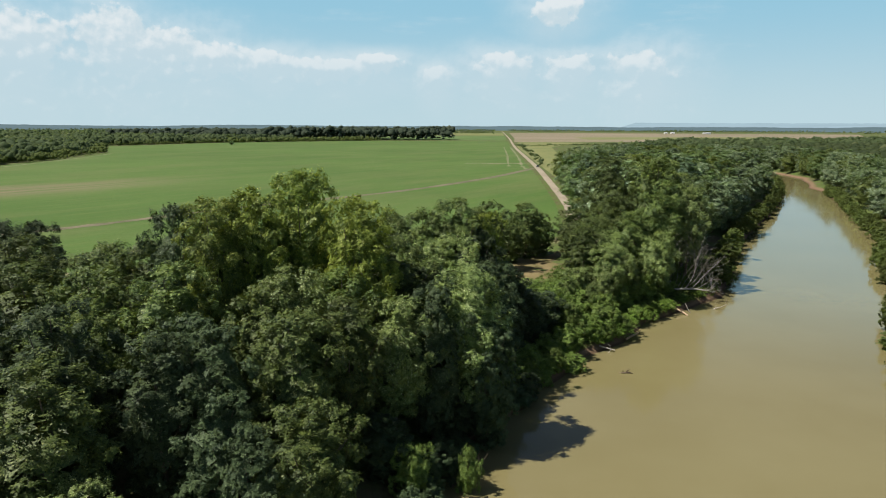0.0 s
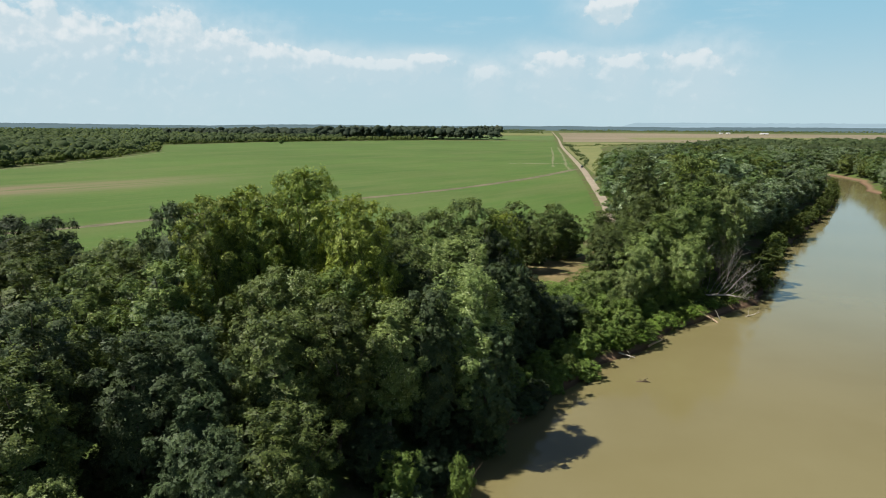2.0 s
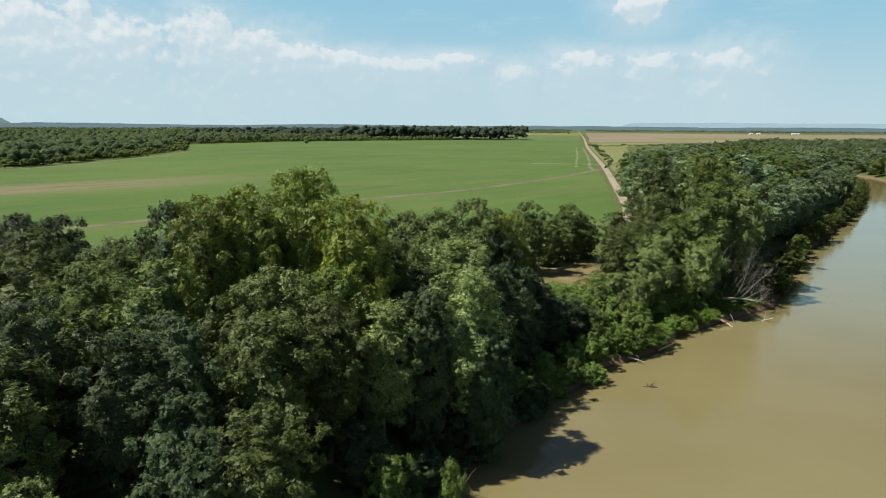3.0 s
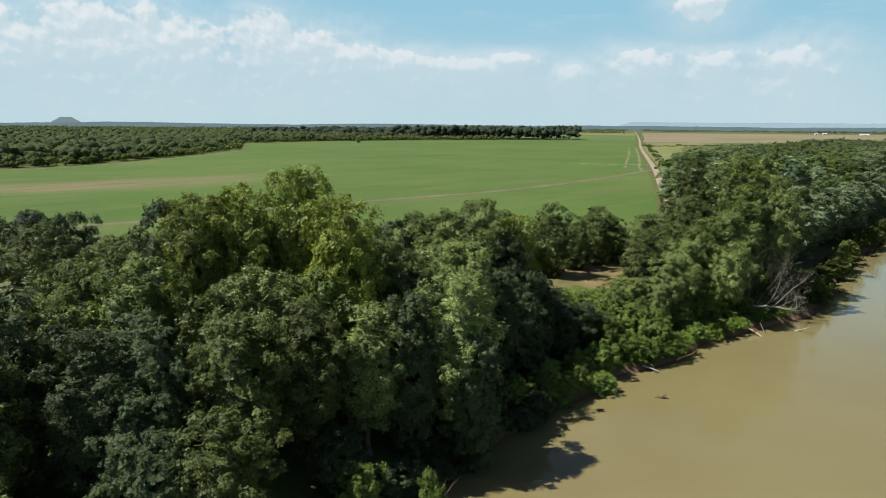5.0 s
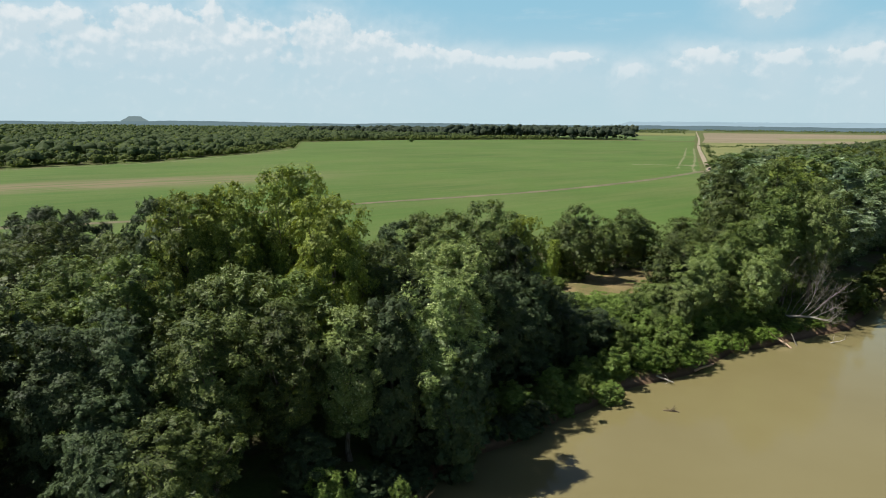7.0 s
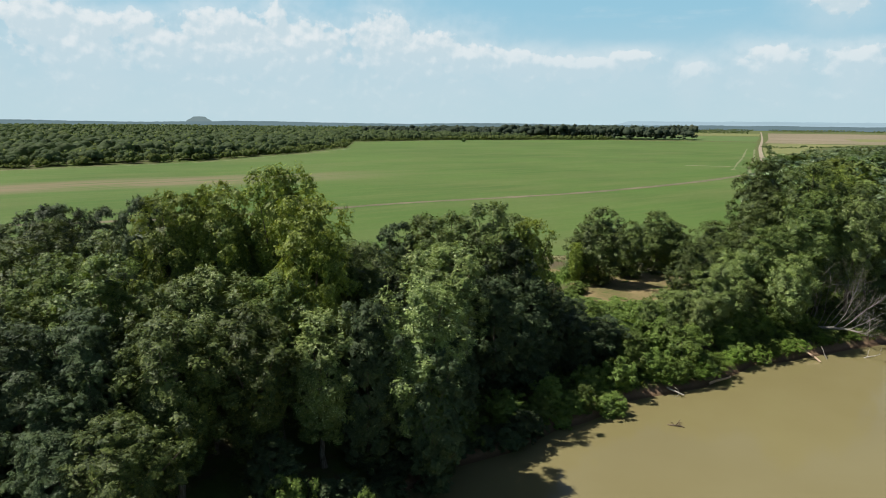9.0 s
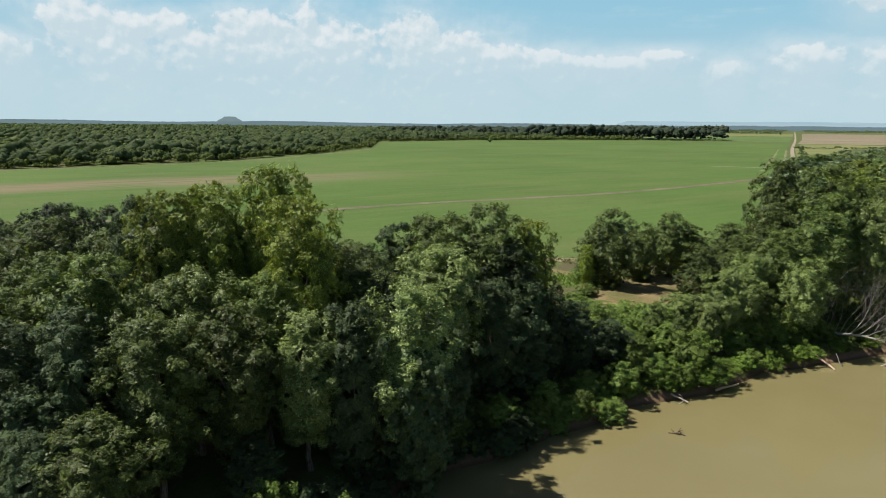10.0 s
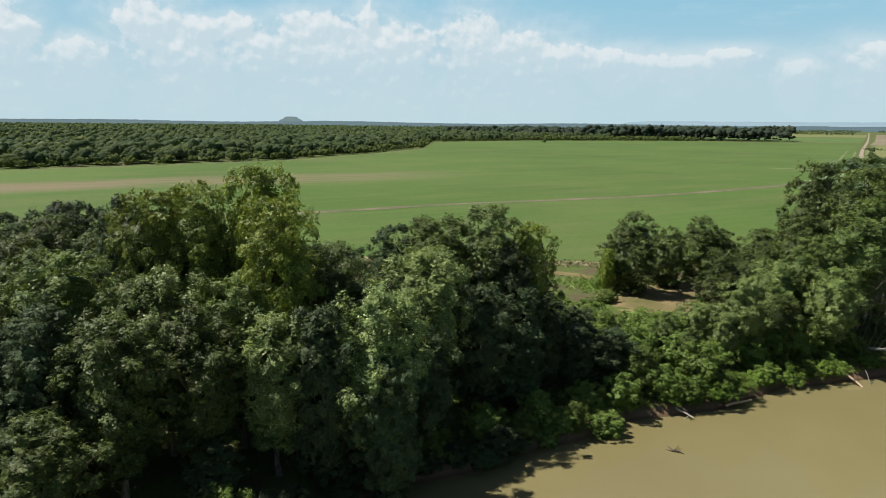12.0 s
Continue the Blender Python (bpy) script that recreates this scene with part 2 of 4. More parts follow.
SOIL = ground_material()
FIELD = field_material()
DIRT = plain_ground("dirt_road", (0.19, 0.155, 0.115), (0.31, 0.265, 0.205), 0.15)
TRACK = plain_ground("worn_track", (0.076, 0.078, 0.042), (0.170, 0.142, 0.098), 0.1)
BLEACHED = plain_ground("bleached_crop", (0.090, 0.115, 0.040), (0.200, 0.195, 0.120), 0.25)
CLEARED = plain_ground("clearing_soil", (0.085, 0.085, 0.030), (0.225, 0.165, 0.087), 0.16)
STRAW = plain_ground("dry_grass", (0.115, 0.12, 0.045), (0.30, 0.265, 0.165), 0.3)
TAN = plain_ground("stubble_field", (0.115, 0.112, 0.064), (0.245, 0.190, 0.140), 0.009, (0.25, 2.5, 1))
PASTURE = plain_ground("pasture", (0.11, 0.13, 0.045), (0.175, 0.175, 0.07), 0.01)
SOY = plain_ground("soy_field", (0.06, 0.10, 0.03), (0.10, 0.15, 0.045), 0.01)


def water_material():
    m, k = material("muddy_water")
    pos = k.add("ShaderNodeNewGeometry").outputs["Position"]
    big, small = k.noise(0.03, 4, 0.55, pos), k.noise(1.3, 4, 0.6, pos)
    col = k.mix(k.ramp(big, 0.3, 0.7), (0.155, 0.133, 0.060), (0.174, 0.152, 0.074))
    rip = k.noise(0.5, 5, 0.65, k.vmath("MULTIPLY", pos, (1.0, 0.6, 1)))
    p = finish(k, col, k.ramp(big, 0.3, 0.7, 0.05, 0.09), k.bump(k.math("ADD", small, rip), 0.05, 0.10), 0.5)
    p.inputs["IOR"].default_value = 1.33
    output(k, p.outputs[0])
    return m


WATER = water_material()


# ---- mesh helpers ----
def mesh_of(name, verts, faces, mat):
    """A mesh from numpy arrays: verts n x 3, faces m x 3 or m x 4."""
    me = bpy.data.meshes.new(name)
    verts, faces = np.asarray(verts, np.float32), np.asarray(faces, np.int32)
    m, c = faces.shape
    me.vertices.add(len(verts)), me.loops.add(m * c), me.polygons.add(m)
    me.vertices.foreach_set("co", verts.ravel())
    me.loops.foreach_set("vertex_index", faces.ravel())
    me.polygons.foreach_set("loop_start", np.arange(0, m * c, c, dtype=np.int32))
    me.polygons.foreach_set("loop_total", np.full(m, c, np.int32))
    me.materials.append(mat)
    me.update(calc_edges=True)
    return me


def smooth_line(points, step=4.0):
    """A Catmull-Rom line through the points, as an array."""
    p = [np.array(q, float) for q in points]
    p = [2 * p[0] - p[1]] + p + [2 * p[-1] - p[-2]]
    out = []
    for a, b, c, d in zip(p, p[1:], p[2:], p[3:]):
        n = max(2, min(14, int(np.linalg.norm(c - b) / step)))
        for t in np.arange(n) / n:
            out.append(0.5 * (2 * b + (c - a) * t + (2 * a - 5 * b + 4 * c - d) * t * t + (3 * b - a - 3 * c + d) * t ** 3))
    out.append(p[-2])
    return np.array(out)


def inside(poly, pts):
    x, y = pts[:, 0], pts[:, 1]
    hit = np.zeros(len(pts), bool)
    for (ax, ay), (bx, by) in zip(poly, np.roll(poly, -1, 0)):
        if ay != by:
            hit ^= ((ay > y) != (by > y)) & (x < (bx - ax) * (y - ay) / (by - ay) + ax)
    return hit


def line_distance(line, pts):
    best = np.full(len(pts), 1e9)
    for a, b in zip(line, line[1:]):
        ab = b - a
        t = np.clip(((pts - a) @ ab) / max(ab @ ab, 1e-9), 0, 1)
        best = np.minimum(best, np.hypot(*(pts - a - t[:, None] * ab).T))
    return best


# ---- river, ground, fields ----
LEFT_BANK = smooth_line([
    (-75, -140), (-48, -40), (-30, 5), (-18, 32), (-9, 50), (-3, 62), (1, 72), (5, 84), (10, 91), (15, 100), (20, 107),
    (22.3, 111.7), (27.8, 117.2), (31.5, 120), (34.2, 124.9), (36.8, 129.9), (40.2, 134.3), (44.3, 138.1), (48.8, 141.5), (54.8, 148.3), (63, 155.5), (70, 171), (80, 193), (99, 231), (125, 276), (155, 328),
    (192, 400), (228, 480), (238, 540), (228, 610), (205, 700), (225, 790), (320, 900), (600, 1100), (1500, 1600)])
RIGHT_BANK = smooth_line([
    (48, -140), (52, -40), (56, 20), (58, 55), (65, 85), (78, 115), (98, 150), (121, 190), (142, 226), (159, 262),
    (182, 315), (205, 367), (234, 446), (258, 510), (268, 560), (262, 630), (240, 720), (262, 775), (345, 870),
    (620, 1060), (1500, 1560)])
wobble = lambda line, s: line + np.array([[noise.noise((p[0] / 7, p[1] / 7, s)) * 1.6, noise.noise((p[0] / 7, p[1] / 7, s + 9)) * 1.6] for p in line])
LEFT_BANK, RIGHT_BANK = wobble(LEFT_BANK, 2.0), wobble(RIGHT_BANK, 5.0)
RIVER = np.vstack([LEFT_BANK, RIGHT_BANK[::-1]])
LAND = 4.0


def bank_distance(pts):
    """Metres from the water's edge: plus on land, minus in the river."""
    pts = np.asarray(pts, float)
    d = np.minimum(line_distance(LEFT_BANK, pts), line_distance(RIGHT_BANK, pts))
    return np.where(inside(RIVER, pts), -d, d)


def ground_height(pts, d=None):
    d = bank_distance(pts) if d is None else d
    up = np.interp(d, [-30, -6, -1.5, 0, 0.5, 1.1, 3, 9, 16, 30], [-4, -2.5, -0.7, -0.05, 0.5, 0.95, 1.6, 3.0, 3.7, LAND])
    return up


def ground():
    def steps(fine_a, fine_b, s, lo, hi):
        mid = list(np.arange(fine_a, fine_b, s))
        out, x, g = [], fine_b, s
        while x < hi:
            out.append(x)
            g *= 1.18
            x += g
        low, x, g = [], fine_a - s, s
        while x > lo:
            low.append(x)
            g *= 1.18
            x -= g
        return np.array([lo] + low[::-1] + mid + out + [hi])

    xs, ys = steps(-30, 130, 1.5, -4800, 4800), steps(30, 260, 1.5, -4000, 4950)
    gx, gy = np.meshgrid(xs, ys)
    pts = np.c_[gx.ravel(), gy.ravel()]
    d = bank_distance(pts)
    z = ground_height(pts, d)
    rough = np.array([noise.noise((x / 3.5, y / 3.5, 0)) * 0.5 + noise.noise((x / 1.3, y / 1.3, 4)) * 0.25 if abs(q) < 60 else 0.0
                      for (x, y), q in zip(pts, d)])
    z += rough * np.interp(d, [-3, 0, 2, 30, 60], [0, 0.35, 1.0, 0.5, 0.0])
    nx, ny = len(xs), len(ys)
    i = (np.arange(ny - 1)[:, None] * nx + np.arange(nx - 1)[None]).ravel()
    me = mesh_of("ground", np.c_[pts, z], np.c_[i, i + 1, i + nx + 1, i + nx], SOIL)
    me.polygons.foreach_set("use_smooth", np.ones(len(me.polygons), bool))
    tagged(new("ground", me), "woodland floor with leaf litter and reddish mud banks", "ground", kind="structure")


ground()


def flat_piece(name, points, z, mat, label, category, kind="structure"):
    bm = bmesh.new()
    bm.faces.new([bm.verts.new((*p, z)) for p in points])
    bmesh.ops.recalc_face_normals(bm, faces=bm.faces)
    if bm.faces[:][0].normal.z < 0:
        bmesh.ops.reverse_faces(bm, faces=bm.faces)
    bmesh.ops.triangulate(bm, faces=bm.faces)
    me = bpy.data.meshes.new(name)
    bm.to_mesh(me)
    bm.free()
    me.materials.append(mat)
    return tagged(new(name, me), label, category, kind=kind)


def strip(name, points, width, z, mat, label, category, ragged=0.25):
    line = smooth_line(points, 3.0)
    t = np.gradient(line, axis=0)
    n = np.c_[-t[:, 1], t[:, 0]] / np.hypot(*t.T)[:, None]
    w = np.array([width * (1 + ragged * noise.noise((p[0] / 9, p[1] / 9, 3))) / 2 for p in line])[:, None]
    v = np.c_[np.vstack([line + n * w, line - n * w]), np.full(2 * len(line), z)]
    i, m = np.arange(len(line) - 1), len(line)
    return tagged(new(name, mesh_of(name, v, np.c_[i + m, i + m + 1, i + 1, i], mat)), label, category, kind="structure")


w = flat_piece("water", [(-400, -140), (60, -140), (1500, 1500), (1500, 1650), (100, 1000), (-60, 200)], 0.0, WATER,
               "muddy olive-brown river with faint ripples", "river")
ROAD = [(40, 205), (47, 250), (55, 312), (66, 440), (78, 590), (92, 800), (118, 1180), (172, 1850), (235, 2700), (330, 4000)]
TRACKWAY = [(73, 572), (32, 470), (-13, 385), (-50, 334), (-88, 289), (-120, 239), (-150, 205), (-250, 120)]
FIELD_EDGE = [(-424, 316), (-388, 404), (-356, 513), (-370, 695), (-392, 832), (-520, 1110), (-420, 1340), (-200, 1560)]
flat_piece("field", [(-520, 20), (-130, 138), (-60, 164), (-13, 187), (12, 197), (34, 212), (43, 252), (50, 312), (61, 440), (72, 590), (86, 800), (111, 1180), (140, 1540),
                     (-200, 1560), *FIELD_EDGE[-2::-1], (-640, 250)], LAND + 0.05, FIELD, "wide green crop field with faint tractor streaks", "field")
strip("road", ROAD, 4.3, LAND + 0.09, DIRT, "straight pale dirt farm road beside the field", "dirt road")
strip("track", TRACKWAY, 5.2, LAND + 0.10, TRACK, "worn dirt farm track crossing the green field", "farm track", 0.5)
strip("spur_track", [(79, 640), (66, 645), (43, 645), (20, 648)], 4.0, LAND + 0.10, DIRT, "short worn track branching from the dirt road", "farm track", 0.8)
strip("verge", [(66, 560), (68, 612), (75, 690), (86, 830), (106, 1120)], 2.2, LAND + 0.07, BLEACHED, "dry trampled grass beside the dirt road", "grass verge", 1.6)
strip("verge_outer", [(56, 600), (63, 690), (75, 830), (96, 1120)], 1.8, LAND + 0.07, BLEACHED, "pale wheel marks in the field beside the dirt road", "grass verge", 1.8)
strip("wood_margin", [(-420, 316), (-384, 404), (-351, 513), (-364, 695), (-386, 832)], 2.6, LAND + 0.11, BLEACHED, "thin strip of dry grass at the wood's foot", "grass margin", 0.9)
strip("margin", [(-120, 146), (-60, 168), (-13, 188), (10, 197)], 5.0, LAND + 0.11, STRAW, "strip of dry straw-coloured grass along the field", "grass margin", 0.7)
strip("lane", [(-70, 150), (-13, 176), (6, 172), (16, 166), (24, 176), (33, 190), (41, 210)], 4.0, LAND + 0.12, CLEARED, "brown dirt lane along the field margin", "dirt lane", 0.6)
flat_piece("clearing", [(4, 168), (7, 158), (12, 151), (20, 150), (28, 157), (30, 170), (25, 184), (17, 180), (9, 174)], LAND + 0.08, CLEARED,
           "bare earth clearing between the trees and the river", "clearing")
flat_piece("stubble_field", [(150, 1500), (700, 1560), (1150, 1900), (1800, 3100), (700, 3300), (300, 3250), (190, 1900)], LAND + 0.05, TAN, "pale brown stubble field far off", "field")
flat_piece("fallow_field", [(360, 1780), (800, 1860), (1080, 2150), (900, 2240), (380, 2080)], LAND + 0.09, PASTURE, "dull green fallow strip between stubble fields", "field")
flat_piece("pasture", [(74, 450), (90, 470), (120, 700), (175, 1150), (300, 1450), (155, 1480), (120, 1160), (96, 800)], LAND + 0.05, PASTURE, "dull green pasture beside the dirt road", "field")
flat_piece("soy_field", [(-300, 1660), (145, 1640), (200, 2300), (-500, 2300)], LAND + 0.05, SOY, "dark green soybean field far off", "field")
flat_piece("far_field", [(-900, 2500), (205, 2400), (260, 3100), (-1500, 3300)], LAND + 0.05, PASTURE, "hazy green pasture near the horizon", "field")


# ---- trees ----
def unit(a):
    return a / (np.linalg.norm(a, axis=1)[:, None] + 1e-9)


def leaves(rng, at, out, length, width, lift=0.35, spread=0.6):
    """Pointed leaf sprays at places, turned outwards. Returns verts and faces."""
    count = len(at)
    normal = unit(out + np.array([0, 0, lift]) + rng.normal(scale=spread, size=(count, 3)))
    along = out * 0.3 + rng.normal(size=(count, 3)) * 0.8 + np.array([0, 0, lift * 0.5])
    along = unit(along - (along * normal).sum(1)[:, None] * normal)
    side = np.cross(normal, along)
    s = rng.uniform(0.55, 1.4, count)[:, None]
    a, b = along * s * length, side * s * width
    v = np.stack([at - a * 0.4 - b * 0.5, at - a * 0.4 + b * 0.5 + normal * s * width * 0.2, at + a * 0.6], 1).reshape(-1, 3)
    return v, np.arange(count * 3).reshape(-1, 3)


def tube(path, radii, sides=6):
    """A tapered tube along a path. Returns verts and triangles."""
    path = np.asarray(path, float)
    t = np.gradient(path, axis=0)
    t /= np.linalg.norm(t, axis=1)[:, None] + 1e-9
    ref = np.array([0.31, 0.87, 0.39])
    u = np.cross(t, ref)
    u /= np.linalg.norm(u, axis=1)[:, None] + 1e-9
    w_ = np.cross(t, u)
    ang = np.arange(sides) * 2 * math.pi / sides
    ring = np.cos(ang)[None, :, None] * u[:, None] + np.sin(ang)[None, :, None] * w_[:, None]
    v = (path[:, None] + ring * np.asarray(radii)[:, None, None]).reshape(-1, 3)
    f = []
    for i in range(len(path) - 1):
        for j in range(sides):
            a, b = i * sides + j, i * sides + (j + 1) % sides
            f += [(a, b, b + sides), (a, b + sides, a + sides)]
    return v, np.array(f)


def joined(pieces):
    v, f, n = [], [], 0
    for a, b in pieces:
        v.append(a), f.append(b + n)
        n += len(a)
    return np.vstack(v), np.vstack(f)


def crown_lobes(rng, top, low, radius, count, peak, sizes):
    """Lobe centres and sizes all over a dome-shaped crown between two heights. peak: where it is widest, 0 low to 1 high."""
    h = (np.arange(count) + rng.uniform(0, 1, count)) / count
    prof = np.where(h < peak, 0.42 + 0.58 * np.sin(0.5 * np.pi * h / peak), np.sqrt(np.clip(1 - (np.maximum(h - peak, 0) / (1 - peak)) ** 2.2, 0, 1)))
    ang = np.arange(count) * 2.39996 + rng.uniform(-0.4, 0.4, count)
    lobe = rng.uniform(0, 2 * math.pi, 2)
    uneven = 1 + 0.13 * np.cos(ang * 2 + lobe[0]) + 0.10 * np.cos(ang * 3 + lobe[1] + h * 5) + rng.normal(scale=0.13, size=count)
    size = radius * rng.uniform(*sizes, count)
    rr = np.maximum(radius * prof * uneven - size * 0.66, 0)
    c = np.c_[rr * np.cos(ang), rr * np.sin(ang), low + (top - low) * h]
    c[:, 2] = np.clip(c[:, 2], low + size * 0.6, top - size * rng.uniform(0.7, 1.3, count))
    return c, size


def tree_meshes(seed, kind, radius, low, plumes, twigs, sprays, length, width, peak=0.5, size=(0.22, 0.40), rise=0.3, curl=0.1, stretch=1.15, lift=0.6, spread=0.45, limbs=9, core=1.0):
    """Trunk and crown meshes of a tree that is 20 m tall: boughs all over a dome, each bough a burst of twigs, each twig set with leaf sprays."""
    rng = np.random.default_rng(seed)
    c, s = crown_lobes(rng, 20.0, low, radius, plumes, peak, size)
    mid = (low + 20) / 2
    bough = unit(np.c_[c[:, :2], (c[:, 2] - mid) * 0.55 + 1.2])
    tall = np.array([1, 1, stretch])
    # twigs that reach clear of the neighbouring boughs come first
    k = np.repeat(np.arange(plumes), twigs * 3)
    d = unit(rng.normal(size=(len(k), 3)) * 0.75 + bough[k] * 0.75 + np.array([0, 0, rise]))
    tip = c[k] + d * tall * (s[k] * rng.uniform(0.72, 1.18, len(k)))[:, None] + np.array([0, 0, 1.0]) * (s[k] * curl)[:, None]
    hidden = np.zeros(len(k))
    for q in range(plumes):
        hidden += (k != q) & ((((tip - c[q]) / tall) ** 2).sum(1) < (0.8 * s[q]) ** 2)
    order = np.lexsort((rng.random(len(k)), hidden, k)).reshape(plumes, -1)[:, :twigs].ravel()
    k, d, tip = k[order], d[order], tip[order]
    base = c[k] + d * (s[k] * 0.28)[:, None]
    g = np.repeat(np.arange(len(k)), sprays)
    t = 0.22 + 0.82 * rng.random(len(g)) ** 0.75
    way = unit(tip - base)[g]
    at = base[g] + (tip - base)[g] * t[:, None] + np.array([0, 0, 1.0]) * ((t * t - t) * s[k][g] * curl * 1.5)[:, None]
    at += rng.normal(size=at.shape) * (s[k][g] * (0.06 + 0.17 * np.clip(1 - t, 0, 1)))[:, None]
    round_out = unit((at - c[k][g]) / tall)
    normal = unit(round_out * 0.9 + np.array([0, 0, lift]) + rng.normal(scale=spread, size=at.shape))
    along = way * 0.9 + rng.normal(scale=0.5, size=at.shape)
    along = unit(along - (along * normal).sum(1)[:, None] * normal)
    side = np.cross(normal, along)
    z = rng.uniform(0.55, 1.35, len(at))[:, None]
    a, b = along * z * length * np.minimum(tall, 1), side * z * width * np.minimum(tall, 1)
    v = np.stack([at - a * 0.4 - b * 0.5, at - a * 0.4 + b * 0.5 + normal * z * width * 0.2, at + a * 0.6], 1).reshape(-1, 3)
    # oversized inner sprays, added to stop sun leaking through the crown
    n = len(at) // 18
    inner = unit(rng.normal(size=(n, 3)))
    heart = inner * np.array([0.60 * radius, 0.60 * radius, 0.36 * (20 - low)]) * core + np.array([0, 0, mid - 0.8])
    v, f = joined([(v, np.arange(len(v)).reshape(-1, 3)), leaves(rng, heart, inner, length * 4.0, width * 4.0, lift, 0.3)])
    v[:, 2] *= 20.0 / np.percentile(v[:, 2], 99.9)
    crown = mesh_of("crown", v, f, LEAF[kind])
    lean = rng.normal(scale=0.5, size=2)
    hs = np.linspace(-0.6, 15.0, 7)
    path = np.c_[lean[0] * hs / 10 + 0.15 * np.sin(hs), lean[1] * hs / 10 + 0.15 * np.cos(hs * 0.8), hs]
    bits = [tube(path, np.interp(hs, [-0.6, 0.4, 15], [0.5, 0.34, 0.08]), 7)]
    for j in rng.choice(plumes, min(limbs, plumes), replace=False):
        z0 = np.clip(c[j][2] * rng.uniform(0.45, 0.7), 1.0, 14)
        a = np.array([np.interp(z0, hs, path[:, 0]), np.interp(z0, hs, path[:, 1]), z0])
        m = (a + c[j]) / 2 + np.array([0, 0, -0.4])
        bits.append(tube([a, m, c[j]], [0.13, 0.09, 0.03], 5))
    return mesh_of("trunk", *joined(bits), BARK), crown


MESHES = {
    "sycamore": [tree_meshes(10 + i, "sycamore", 5.2, 4.5, 64, 13, 14, 0.46, 0.40, 0.58, (0.20, 0.38), 0.1, 0.0, 0.72, 0.3, 0.42, core=1.15) for i in range(4)],
    "lime": [tree_meshes(15 + i, "lime", 5.2, 3.0, 64, 13, 14, 0.46, 0.40, 0.55, (0.20, 0.38), 0.1, 0.0, 0.72, 0.3, 0.42, core=1.15) for i in range(3)],
    "silver": [tree_meshes(20 + i, "silver", 4.8, 4.0, 44, 17, 15, 0.56, 0.27, 0.58, (0.22, 0.40), 0.7, 0.4, 1.0, 0.35, 0.32, core=1.1) for i in range(4)],
    "oak": [tree_meshes(30 + i, "oak", 4.8, 3.0, 46, 16, 15, 0.48, 0.34, 0.55, (0.22, 0.40), 0.45, 0.2, 0.95, 0.3, 0.32, core=1.1) for i in range(6)],
    "dark": [tree_meshes(40 + i, "dark", 5.2, 0.4, 50, 14, 15, 0.48, 0.40, 0.5, (0.20, 0.36), 0.3, 0.1, 0.9, 0.3, 0.34, core=1.1) for i in range(4)],
    "bush": [tree_meshes(45 + i, "oak", 5.2, 0.3, 46, 13, 13, 0.52, 0.40, 0.42, (0.20, 0.36), 0.4, 0.15, 1.1, 0.3, 0.32, 6, core=1.1) for i in range(3)],
    "shrub": [tree_meshes(50 + i, "shrub", 7.5, 0.3, 32, 16, 11, 0.95, 0.62, 0.42, (0.17, 0.34), 0.3, 0.15, 1.6, 0.12, 0.38, 5) for i in range(5)],
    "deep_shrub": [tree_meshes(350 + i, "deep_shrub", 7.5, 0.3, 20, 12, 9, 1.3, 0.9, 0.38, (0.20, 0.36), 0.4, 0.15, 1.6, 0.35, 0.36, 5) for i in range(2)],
    "grass": [tree_meshes(360 + i, "grass", 7.5, 0.3, 22, 18, 14, 0.8, 0.28, 0.3, (0.24, 0.40), 0.9, 0.2, 2.2, 0.5, 0.4, 2) for i in range(3)],
    "mid_shrub": [tree_meshes(55 + i, "far_scrub", 7.5, 0.3, 18, 9, 7, 1.6, 1.1, 0.40, (0.22, 0.38), 0.4, 0.1, 1.7, 0.1, 0.36, 3) for i in range(3)],
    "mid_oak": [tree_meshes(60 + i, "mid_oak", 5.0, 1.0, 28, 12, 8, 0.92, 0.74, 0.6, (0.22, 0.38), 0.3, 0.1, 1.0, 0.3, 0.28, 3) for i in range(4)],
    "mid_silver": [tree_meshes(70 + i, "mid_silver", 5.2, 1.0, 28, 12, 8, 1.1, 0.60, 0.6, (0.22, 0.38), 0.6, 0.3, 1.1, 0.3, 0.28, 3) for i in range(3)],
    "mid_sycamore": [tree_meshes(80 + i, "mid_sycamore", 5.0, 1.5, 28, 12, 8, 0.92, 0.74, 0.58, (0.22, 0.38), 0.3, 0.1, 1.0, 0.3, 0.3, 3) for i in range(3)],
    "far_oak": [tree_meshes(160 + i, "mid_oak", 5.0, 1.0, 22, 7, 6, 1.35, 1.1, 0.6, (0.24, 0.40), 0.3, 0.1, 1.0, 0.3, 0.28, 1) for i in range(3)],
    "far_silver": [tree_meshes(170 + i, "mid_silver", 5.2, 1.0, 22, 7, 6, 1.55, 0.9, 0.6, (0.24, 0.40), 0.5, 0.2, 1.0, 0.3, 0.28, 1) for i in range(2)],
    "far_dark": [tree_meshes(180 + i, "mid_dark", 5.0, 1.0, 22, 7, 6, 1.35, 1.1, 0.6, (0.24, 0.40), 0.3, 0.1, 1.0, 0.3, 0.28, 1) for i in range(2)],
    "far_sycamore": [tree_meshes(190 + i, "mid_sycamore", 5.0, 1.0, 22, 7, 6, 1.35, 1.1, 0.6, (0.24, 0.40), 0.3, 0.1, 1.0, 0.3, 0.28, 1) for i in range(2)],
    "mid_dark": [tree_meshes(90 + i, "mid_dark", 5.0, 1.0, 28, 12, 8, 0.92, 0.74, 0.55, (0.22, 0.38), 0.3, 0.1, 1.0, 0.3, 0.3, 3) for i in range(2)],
}
